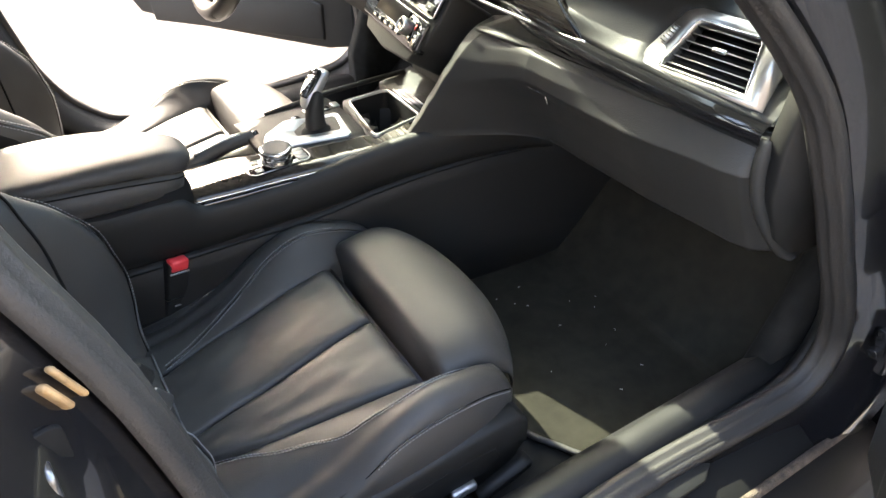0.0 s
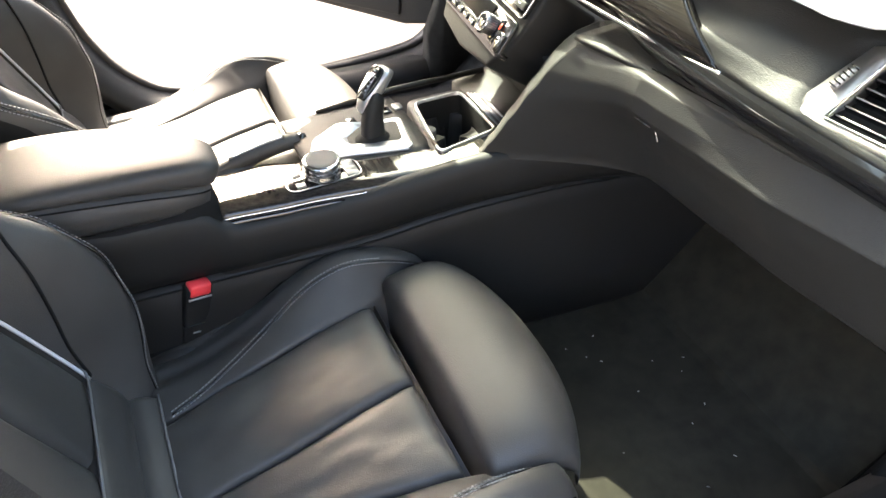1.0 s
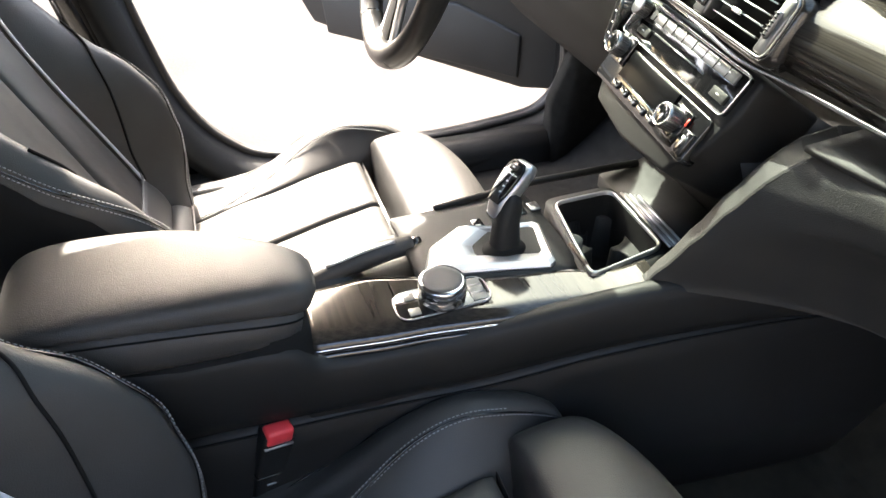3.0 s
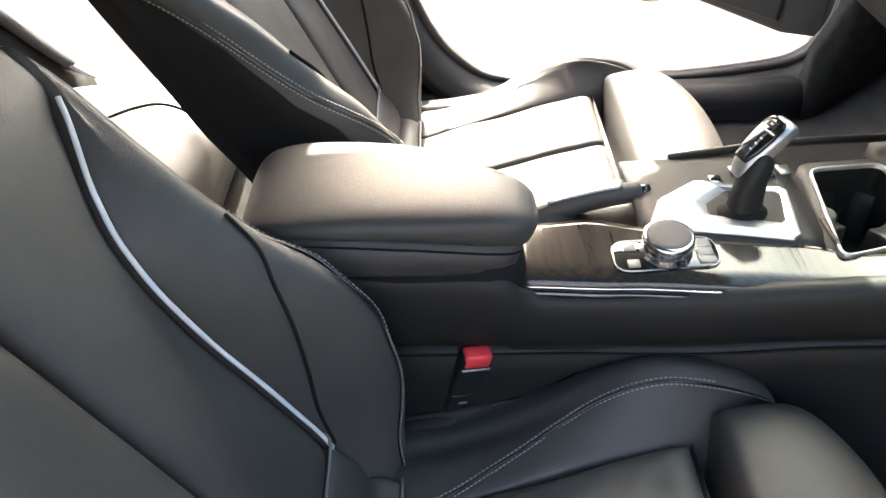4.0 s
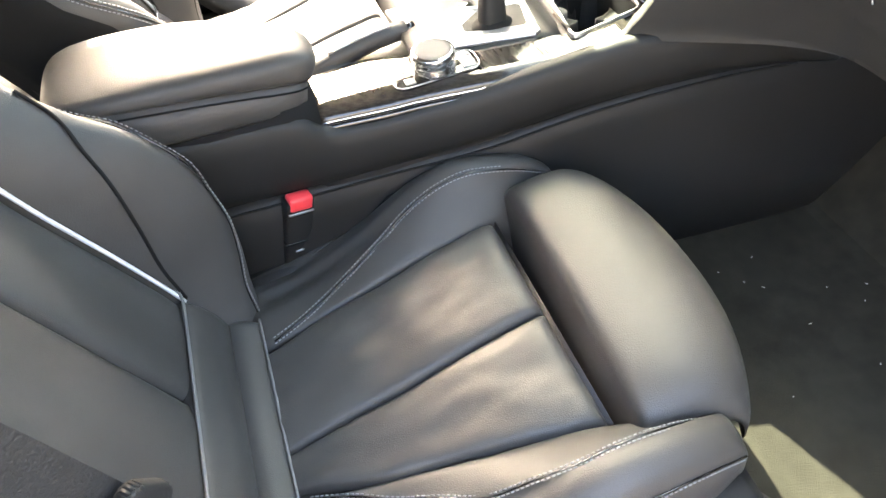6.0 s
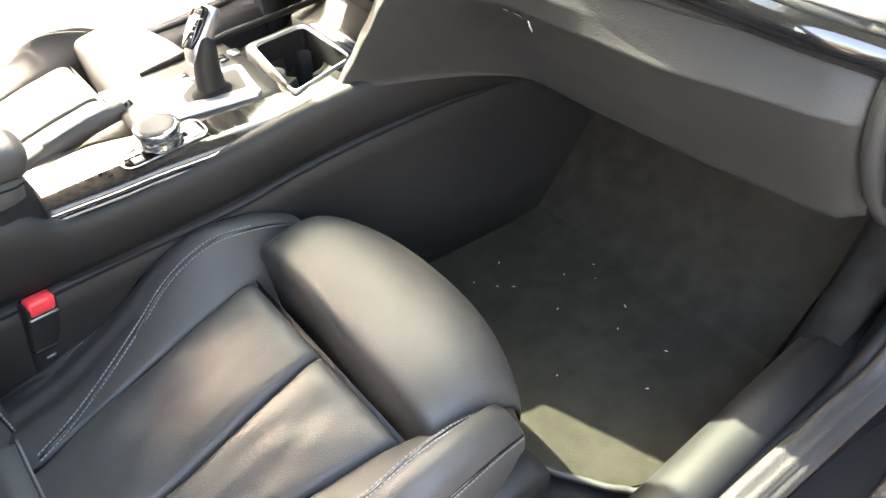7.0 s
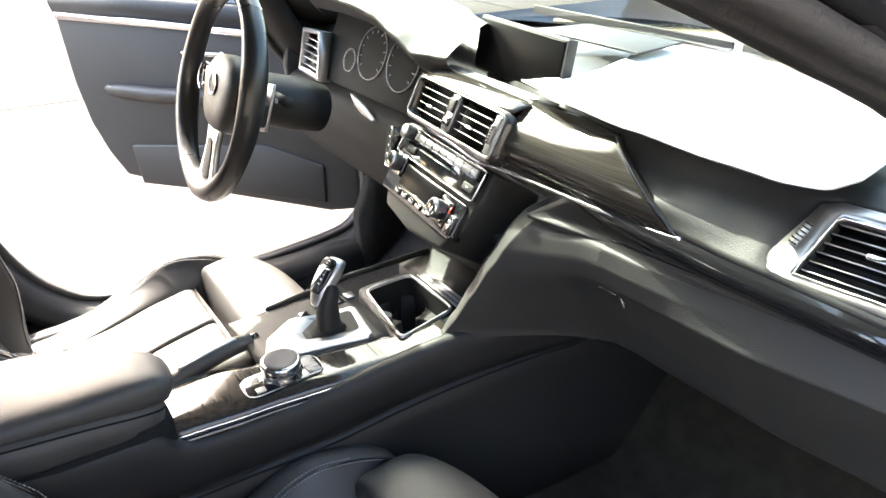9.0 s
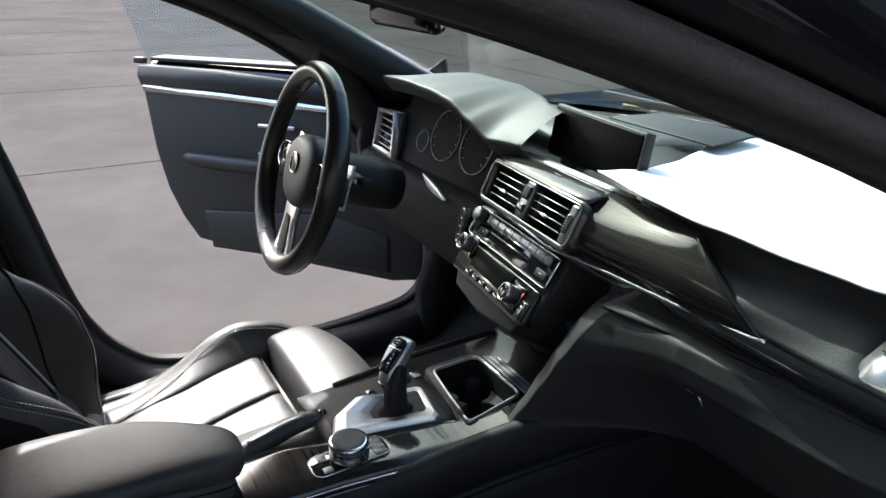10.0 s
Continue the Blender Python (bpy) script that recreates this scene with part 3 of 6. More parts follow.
    jp("radio_rim", ring_frame(rounded(0.2745, 0.0525, 0.007, 4, 0, -0.012), rounded(0.2722, 0.0502, 0.006, 4, 0, -0.012), 0.004, s @ pose(0, -0.0085, 0)), CHROME, radio)
    jp("volume_knob", drum(0.0125, 0.018, s @ pose(-0.115, -0.024, 0.0), 24, 0.002), SATIN, radio)
    clim = jp("climate_unit", outline(rounded(0.262, 0.060, 0.008, 4, 0, -0.076), 0.02, s @ pose(0, -0.006, 0), 0.002), GLOSS, d, "climate control panel with two knobs")
    jp("climate_display", rbox((0.135, 0.003, 0.034), (-0.008, -0.0075, -0.066), s, 0.001), SCREEN, clim)
    jp("climate_rim", tube([s @ Vector(p) for p in ((-0.074, -0.009, -0.084), (0.06, -0.009, -0.086))], 0.0012, 6), CHROME, clim)
    for k in range(5):
        jp("climate_key", rbox((0.020, 0.004, 0.009), (-0.068 + k * 0.027, -0.0075, -0.095), s, 0.001), GLOSS, clim)
        jp("key_mark", rbox((0.007, 0.0006, 0.0016), (-0.068 + k * 0.027, -0.0099, -0.095), s, 0), INK, clim)
    for x, z in ((-0.105, -0.055), (0.080, -0.075)):
        jp("knob_plate", rbox((0.038, 0.004, 0.040), (x + 0.004, -0.008, z), s, 0.003), GLOSS, clim)
        knob = jp("climate_knob", drum(0.0155, 0.020, s @ pose(x, -0.028, z), 28, 0.002), SATIN, clim, "round silver temperature knob")
        jp("knob_ring", ring_frame([(x + 0.0148 * math.cos(k * math.tau / 28), z + 0.0148 * math.sin(k * math.tau / 28)) for k in range(28)], [(x + 0.0120 * math.cos(k * math.tau / 28), z + 0.0120 * math.sin(k * math.tau / 28)) for k in range(28)], 0.003, s @ pose(0, -0.0296, 0)), CHROME, knob)
        jp("knob_face", drum(0.0118, 0.002, s @ pose(x, -0.0292, z), 24, 0.0005), GLOSS, knob)
    jp("red_mark", rbox((0.003, 0.001, 0.010), (0.104, -0.0105, -0.066), s, 0), GLOW_RED, clim)
    jp("seat_heat_key", rbox((0.020, 0.006, 0.030), (0.117, -0.008, -0.085), s, 0.002), GLOSS, clim)
    jp("key_mark", rbox((0.007, 0.0006, 0.004), (0.117, -0.0115, -0.08), s, 0), INK, clim)
    lower = [[Vector((sx * hw - 0.01, y, z)) for sx, y, z in ((-1, y0, top), (1, y0 - 0.02, top), (1, 0.56, top), (-1, 0.56, top))] for hw, top, y0 in ((0.14, 0.81, 0.41), (0.135, 0.74, 0.445), (0.13, 0.66, 0.46))]
    jp("lower_face", loft(lower), PLASTIC, d)

    # passenger side lower dash: flank and glove compartment
    def glove(u, v):
        x = 0.340 + 0.41 * u
        ry = lerp_table([(0.15, 0.345), (0.23, 0.372), (0.37, 0.394), (0.55, 0.404), (0.70, 0.424), (0.732, 0.432), (0.75, 0.458)], x)[0]
        top = lerp_table([(0.15, 0.872), (0.25, 0.886), (0.5, 0.888), (0.75, 0.899)], x)[0]
        low = lerp_table([(0.15, 0.69), (0.30, 0.705), (0.45, 0.702), (0.75, 0.70)], x)[0]
        k = max(0.0, min(1.0, (x - 0.40) / 0.16))
        soft = [(0.055, top), (0.012, top), (0.0, top - 0.010), (-0.006, top - 0.032), (-0.003, top - 0.056), (0.014, top - 0.076), (0.040, low + 0.06), (0.065, low), (0.16, low - 0.02)]
        sharp = [(0.055, top), (0.020, top), (0.012, top - 0.005), (0.001, top - 0.028), (-0.010, top - 0.054), (-0.005, top - 0.064), (0.036, low + 0.055), (0.065, low), (0.16, low - 0.02)]
        prof = [(a + (c - a) * k, b + (e - b) * k) for (a, b), (c, e) in zip(soft, sharp)]
        f = v * 8
        i = min(int(f), 7)
        a, b = prof[i], prof[i + 1]
        return Vector((x, ry + a[0] + (b[0] - a[0]) * (f - i), a[1] + (b[1] - a[1]) * (f - i)))
    g = jp("glove_compartment", grid(glove, 48, 64), DASH, d, "closed grained glove compartment lid")
    jp("catch_groove", tube([glove(0.002, 0.555) + Vector((0, -0.001, 0)), glove(0.03, 0.56) + Vector((0, -0.001, 0)), glove(0.062, 0.575) + Vector((0, -0.001, 0))], 0.0012, 5), GLOSS, g)
    jp("glove_catch", rbox((0.004, 0.005, 0.022), (0, 0, 0), basis(glove(0.072, 0.63), (1, 0.1, 0.3), (-0.3, -0.3, 1)), 0.0015), CHROME, g, "small bright glove box catch")
    jp("glove_gap", tube([glove(k / 30, 0.115) + Vector((0, -0.0005, 0)) for k in range(0, 31)], 0.0016, 5), GLOSS, g)

    # end caps
    for sx in (1, -1):
        bm = loft([[Vector((sx * x, y, z)) for y, z in ((0.435, 0.90), (0.445, 0.82), (0.48, 0.75), (0.535, 0.70), (0.75, 0.70), (0.80, 1.03), (0.50, 1.05), (0.448, 0.985))] for x in (0.748, 0.768, 0.776)])
        jp("end_cap", bm, PLASTIC, d, "dark rounded end cap")
    tube_pts = [(0.744, 0.440, 0.900), (0.748, 0.437, 0.845), (0.755, 0.462, 0.785), (0.765, 0.510, 0.722), (0.77, 0.54, 0.70)]
    jp("end_bead", tube(smooth_path(tube_pts), 0.010, 8), DASH, d)

    # flank beside the console: a rounded edge that flows into the glove compartment
    EDGE = [(0.655, 0.142, 0.262), (0.676, 0.149, 0.279), (0.72, 0.166, 0.298), (0.77, 0.184, 0.318), (0.82, 0.204, 0.338), (0.855, 0.220, 0.356), (0.874, 0.232, 0.372), (0.884, 0.245, 0.392)]

    def edge(z):
        ex, ey = lerp_table(EDGE, z)
        return ex - 0.010, ey + 0.010

    def flank(u, v):
        z = 0.668 + 0.216 * v
        ex, ey = edge(z)
        gv = 0.0 if v > 0.985 else min(1.0, (0.886 - z) / 0.195)
        g = glove(0.0, 0.14 + 0.735 * gv)
        k = u * u * (3 - 2 * u) * 0.45 + u * 0.55
        y = ey + (g.y - ey) * (1 - (1 - u) ** 1.7)
        return Vector((ex + (g.x - ex) * u, y, z + (g.z - z) * k))
    jp("stack_flank", grid(flank, 22, 26), DASH, d, "grained flank beside the console")
    def shelf(u, v):
        x = 0.212 + 0.54 * u
        y0 = lerp_table([(0.212, 0.376), (0.37, 0.404), (0.55, 0.414), (0.70, 0.434), (0.76, 0.470)], x)[0]
        return Vector((x, y0 + 0.10 * v, lerp_table([(0.212, 0.8835), (0.5, 0.8885), (0.76, 0.8995)], x)[0] + 0.012 * v))
    jp("flank_top", grid(shelf, 30, 4, (0, 0, -0.006)), DASH, d)
    rings = []
    for k in range(15):
        z = 0.655 + 0.229 * k / 14
        ex, ey = edge(z)
        b = 0.42 + 0.92 * k / 14
        rings.append([Vector((ex - 0.026 * b, ey + 0.07, z)), Vector((ex - 0.032 * b, ey + 0.026 * b, z + 0.003)), Vector((ex - 0.030 * b, ey + 0.019 * b, z + 0.006)), Vector((ex - 0.027 * b, ey + 0.0160 * b, z + 0.0065)), Vector((ex - 0.004, ey + 0.0012, z + 0.0015)), Vector((ex - 0.001, ey + 0.0005, z)), Vector((ex + 0.003, ey + 0.02, z - 0.002))])
    jp("flank_edge", loft(rings, caps=True), DASH, d, "broad chamfered edge of the flank", smooth=False)

    # right vent
    r0 = basis((0.625, 0.458, 0.963), (0.985, 0.17, 0.0), (0, 0.66, 0.75))
    o = [(-0.099, -0.044), (0.094, -0.049), (0.084, 0.046), (0.068, 0.052), (-0.046, 0.052), (-0.064, 0.044)]
    inn = [(-0.060, -0.036), (0.064, -0.037), (0.050, 0.031), (0.046, 0.036), (-0.038, 0.036), (-0.044, 0.031)]
    rv = jp("side_vent", ring_frame(o, inn, 0.03, r0), FRAME, d, "satin-framed side air vent")
    jp("vent_rim", tube([r0 @ Vector((x, -0.0005, z)) for x, z in inn + inn[:1]], 0.0016, 6), CHROME, rv, "thin chrome rim")
    jp("vent_cavity", outline(inn, 0.004, r0 @ pose(0, 0.028, 0), 0), PLASTIC, rv)
    for k in range(6):
        z = -0.028 + k * 0.0115
        x0, x1 = -0.058 + 0.24 * (z + 0.036), 0.062 - 0.21 * (z + 0.036)
        jp("slat", rbox((x1 - x0, 0.016, 0.0026), ((x1 + x0) / 2, 0.012, z), r0, 0.0008), GLOSS, rv)
        jp("slat_edge", rbox((x1 - x0 - 0.004, 0.0014, 0.0014), ((x1 + x0) / 2, 0.0035, z), r0, 0), SILVER, rv)
    jp("vent_tab", rbox((0.020, 0.01, 0.006), (0.006, 0.001, 0.004), r0, 0.001), CHROME, rv)
    wheel_at = r0 @ pose(-0.068, 0.0, 0.006, 0, 17, 0)
    jp("vent_wheel", rbox((0.008, 0.008, 0.030), (0, 0, 0), wheel_at, 0.002), SILVER, rv)
    for k in range(6):
        jp("wheel_rib", rbox((0.009, 0.002, 0.0015), (0, -0.0045, -0.0125 + k * 0.005), wheel_at, 0), GLOSS, rv)
    # left vent
    l0 = basis((-0.595, 0.43, 0.96), (0.99, -0.10, 0), (0, 0.2, 0.98))
    o = [(0.062, -0.05), (-0.07, -0.05), (-0.07, 0.045), (0.035, 0.052)]
    inn = [(0.050, -0.042), (-0.062, -0.042), (-0.062, 0.037), (0.030, 0.044)]
    lv = jp("side_vent", ring_frame(o, inn, 0.03, l0), SILVER, d, "silver-framed side air vent")
    jp("vent_cavity", outline(inn, 0.004, l0 @ pose(0, 0.028, 0), 0), PLASTIC, lv)
    for k in range(5):
        jp("slat", rbox((0.10, 0.016, 0.0026), (-0.010, 0.012, -0.031 + k * 0.0145), l0, 0.0008), SILVER, lv)

    # driver side lower dash
    def knee(u, v):
        x = -0.74 + 0.60 * u
        prof = [(0.47, 0.905), (0.43, 0.88), (0.425, 0.82), (0.45, 0.74), (0.50, 0.69), (0.62, 0.67)]
        f = v * 5
        i = min(int(f), 4)
        a, b = prof[i], prof[i + 1]
        return Vector((x, a[0] + (b[0] - a[0]) * (f - i), a[1] + (b[1] - a[1]) * (f - i)))
    jp("knee_panel", grid(knee, 20, 15), BLACK, d)
    jp("light_strip", outline([(-0.06, 0.016), (0.0, 0.006), (0.055, -0.012), (0.05, -0.016), (0.0, -0.012), (-0.03, -0.004)], 0.008, basis((-0.36, 0.424, 0.893), (1, -0.05, 0), (0, 0.2, 1)), 0.002), SILVER, d, "chrome strip end beside the column")
    sp_m = basis((-0.186, 0.386, 0.872), (0.95, -0.3, 0), (0, 0.2, 0.97))
    sp = jp("start_panel", outline(rounded(0.024, 0.066, 0.011, 4), 0.03, sp_m, 0.003), GLOSS, d, "upright gloss switch panel")
    jp("panel_rim", ring_frame(rounded(0.0245, 0.0665, 0.011, 4), rounded(0.0225, 0.0645, 0.010, 4), 0.003, sp_m @ pose(0, -0.001, 0)), SATIN, sp)
    for k in range(3):
        jp("key_mark", rbox((0.008, 0.0006, 0.002), (0, -0.0006, -0.018 + 0.016 * k), sp_m, 0), INK, sp)
    jp("speaker_grille", outline([(-0.12, -0.06), (0.14, -0.07), (0.12, 0.06), (-0.10, 0.06)], 0.004, basis((-0.02, 0.74, 1.055), (1, 0, 0), (0, 1, 0.0)), 0.0015), PLASTIC, d, "flat grey speaker cover")
    return d


dashboard()


def cluster():
    c = thing("instrument_cluster", "hooded instrument cluster with round dials, switched off", "instruments", at=(-0.36, 0.48, 1.0))
    def hood(u, v):
        x = -0.600 + 0.508 * u
        ly, lz = lerp_table([(-0.600, 0.45, 1.060), (-0.582, 0.418, 1.090), (-0.45, 0.412, 1.095), (-0.36, 0.413, 1.092), (-0.29, 0.415, 1.083), (-0.225, 0.418, 1.058), (-0.170, 0.424, 1.032), (-0.11, 0.440, 1.033), (-0.055, 0.455, 1.035)], x)
        ry, rz = lerp_table([(-0.600, 0.58, 1.055), (-0.48, 0.60, 1.096), (-0.30, 0.585, 1.099), (-0.20, 0.56, 1.096), (-0.12, 0.535, 1.088), (-0.055, 0.528, 1.078)], x)
        if v < 0.15:
            return Vector((x, ly + 0.03 * (0.15 - v) / 0.15, lz - 0.028 * (0.15 - v) / 0.15 - 0.006))
        k = (v - 0.15) / 0.85
        if k > 0.85:
            e = (k - 0.85) / 0.15
            return Vector((x, ry + 0.05 * e, rz - 0.05 * e))
        k /= 0.85
        return Vector((x, ly + (ry - ly) * k, lz + (rz - lz) * k + 0.006 * math.sin(math.pi * k) ** 0.7))
    jp("hood", grid(hood, 60, 40), DASH, c, "grained hood over the dials")
    b = basis((-0.345, 0.455, 0.985), (1, 0, 0), (0, 0.35, 0.94))
    jp("dial_face", rbox((0.37, 0.01, 0.15), (-0.032, 0.012, 0.0), b, 0.004), BLACK, c, "black dial panel, unlit")
    for x, r in ((-0.031, 0.053), (0.085, 0.053), (-0.112, 0.024)):
        z = 0.010 if r > 0.04 else -0.018
        jp("dial_ring", ring_frame([(x + r * math.cos(k * math.tau / 40), z + r * math.sin(k * math.tau / 40)) for k in range(40)],
            [(x + (r - 0.0010) * math.cos(k * math.tau / 40), z + (r - 0.0010) * math.sin(k * math.tau / 40)) for k in range(40)], 0.004, b @ pose(0, 0.004, 0)), SATIN, c, "thin bright dial ring")
        bm = None
        for k in range(11):
            a = radians(220 - k * 26)
            bm = rbox((r * 0.13, 0.001, 0.0012), (0, 0, 0), b @ pose(x + r * 0.82 * math.cos(a), 0.0055, z + r * 0.82 * math.sin(a), 0, -math.degrees(a), 0), 0, bm=bm)
        jp("dial_marks", bm, THREAD, c)
    return c


cluster()


def display():
    d = thing("display_screen", "black landscape display standing on the dashboard, switched off", "screen", at=(0.025, 0.52, 1.03))
    b = basis((-0.001, 0.521, 1.049), (0.25, -0.034, 0.0), (0, 0.16, 0.98))
    jp("display_case", rbox((0.258, 0.016, 0.090), (0, 0.008, 0), b, 0.005, 3), PLASTIC, d)
    jp("display_glass", rbox((0.248, 0.003, 0.080), (0, -0.0008, 0.0), b, 0.0012), SCREEN, d)
    jp("display_rim", rbox((0.004, 0.017, 0.088), (0.130, 0.007, 0), b, 0.001), PLASTIC, d)
    jp("display_foot", rbox((0.20, 0.04, 0.02), (0, 0.03, -0.048), b, 0.006), PLASTIC, d)


display()


def wheel():
    cx, up = Vector((-0.364, 0.170, 0.958)), Vector((0, 0.30, 0.955))
    b = basis(cx, (1, -0.045, 0), up)
    w = thing("steering_wheel", "black leather sports steering wheel with silver lower spoke", "steering wheel", at=cx)
    R = 0.179
    def rim(a, grow=1.0):
        return b @ Vector((R * math.cos(a), -0.028, R * math.sin(a)))
    bm = bmesh.new()
    rings = []
    for k in range(72):
        a = k * math.tau / 72
        thick = 0.0165 + 0.0025 * math.cos(2 * a - 0.6) ** 2
        rings.append([b @ Vector(((R + thick * math.cos(t)) * math.cos(a), -0.028 + thick * 1.15 * math.sin(t), (R + thick * math.cos(t)) * math.sin(a))) for t in [j * math.tau / 14 for j in range(14)]])
    loft(rings + [rings[0]], caps=False, bm=bm)
    jp("rim", bm, RIM_LEATHER, w, "thick smooth leather rim")
    for a in (radians(55), radians(125), radians(-62), radians(-118)):
        rr = [[b @ Vector(((R + 0.0192 * math.cos(t)) * math.cos(a + e), -0.028 + 0.0205 * math.sin(t), (R + 0.0192 * math.cos(t)) * math.sin(a + e))) for t in [j * math.tau / 14 for j in range(14)]] for e in (-0.006, 0.006)]
        jp("rim_seam", loft(rr, caps=False), GLOSS, w)
    def hub_ring(sx, sz, y, top=0.0):
        ring = []
        for k in range(48):
            c0, s0 = math.cos(k * math.tau / 48), math.sin(k * math.tau / 48)
            ring.append(b @ Vector((sx * math.copysign(abs(c0) ** 0.85, c0) * (1 + 0.10 * max(0, s0)), y, sz * math.copysign(abs(s0) ** 0.9, s0) - 0.004)))
        return ring
    jp("hub", loft([hub_ring(0.074, 0.066, 0.022), hub_ring(0.078, 0.069, 0.0), hub_ring(0.077, 0.068, -0.016), hub_ring(0.073, 0.064, -0.026), hub_ring(0.064, 0.056, -0.032), hub_ring(0.04, 0.034, -0.035), hub_ring(0.012, 0.010, -0.036)]), HUB, w, "padded round black hub")
    em = jp("emblem", drum(0.019, 0.004, b @ pose(0, -0.0385, 0.010), 28, 0.001), GLOSS, w, "round plain emblem disc")
    jp("emblem_ring", ring_frame([(0.0195 * math.cos(k * math.tau / 32), 0.010 + 0.0195 * math.sin(k * math.tau / 32)) for k in range(32)], [(0.0175 * math.cos(k * math.tau / 32), 0.010 + 0.0175 * math.sin(k * math.tau / 32)) for k in range(32)], 0.002, b @ pose(0, -0.0392, 0)), CHROME, em)
    for sx in (-1, 1):
        jp("spoke", outline([(sx * 0.06, 0.034), (sx * 0.10, 0.034), (sx * 0.172, 0.020), (sx * 0.172, -0.020), (sx * 0.10, -0.030), (sx * 0.06, -0.034)], 0.018, b @ pose(0, -0.012, 0), 0.005), PLASTIC, w)
        keys = jp("spoke_keys", outline([(sx * 0.082, 0.030), (sx * 0.125, 0.026), (sx * 0.142, 0.012), (sx * 0.140, -0.010), (sx * 0.120, -0.022), (sx * 0.080, -0.026)], 0.010, b @ pose(0, -0.021, 0), 0.004), GLOSS, w, "gloss black spoke buttons")
        jp("key_rim", tube(smooth_path([b @ Vector(p) for p in ((sx * 0.086, -0.0215, 0.031), (sx * 0.126, -0.0215, 0.027), (sx * 0.1425, -0.0215, 0.012), (sx * 0.1405, -0.0215, -0.010), (sx * 0.120, -0.0215, -0.023))], 4), 0.0022, 6), CHROME, keys)
        for kz in (0.014, -0.008):
            jp("key_mark", rbox((0.012, 0.0008, 0.003), (sx * 0.108, -0.0215, kz), b, 0), INK, keys)
    jp("lower_spoke", outline([(-0.034, -0.062), (0.034, -0.062), (0.030, -0.10), (0.040, -0.150), (0.052, -0.168), (0.0, -0.180), (-0.052, -0.168), (-0.040, -0.150), (-0.030, -0.10)], 0.012, b @ pose(0, -0.024, 0), 0.005), SILVER, w, "satin silver lower spoke")
    jp("spoke_gap", outline([(-0.012, -0.088), (0.012, -0.088), (0.022, -0.158), (0.0, -0.163), (-0.022, -0.158)], 0.003, b @ pose(0, -0.0258, 0), 0.001), BLACK, w)
    jp("badge", rbox((0.014, 0.004, 0.008), (0.0, -0.046, -0.176), b, 0.001), CHROME, w)
    col = thing("steering_column", "black steering column shroud with stalks", "steering column", at=(-0.37, 0.30, 0.92))
    ax = (b.to_3x3() @ Vector((0, 1, 0)))
    rings = []
    for t, w0, h0 in ((0.03, 0.044, 0.038), (0.06, 0.054, 0.048), (0.12, 0.056, 0.050), (0.17, 0.050, 0.045)):
        o = cx + ax * t
        rings.append([o + Vector((w0 * math.cos(k * math.tau / 18), 0, 0)) + (b.to_3x3() @ Vector((0, 0, h0 * math.sin(k * math.tau / 18)))) for k in range(18)])
    jp("shroud", loft(rings), PLASTIC, col)
    for sx, z in ((1, 0.015), (-1, 0.02)):
        p = b @ Vector((sx * 0.045, 0.06, z))
        q = b @ Vector((sx * 0.165, 0.035, z + 0.012))
        jp("stalk", tube([p, (p + q) / 2, q], [0.009, 0.008, 0.011], 8), PLASTIC, col)
    jp("stalk_mark", rbox((0.010, 0.002, 0.007), (0.150, 0.022, 0.024), b, 0), INK, col)
    for sx in (-1, 1):
        jp("paddle", outline([(sx * 0.09, 0.04), (sx * 0.15, 0.05), (sx * 0.152, -0.03), (sx * 0.10, -0.04)], 0.006, b @ pose(0, 0.012, 0), 0.002), SILVER, col, "silver shift paddle")


wheel()


# ---- centre console ----
def trim_z(y):
    return 0.635 + 0.045 * (y + 0.118)


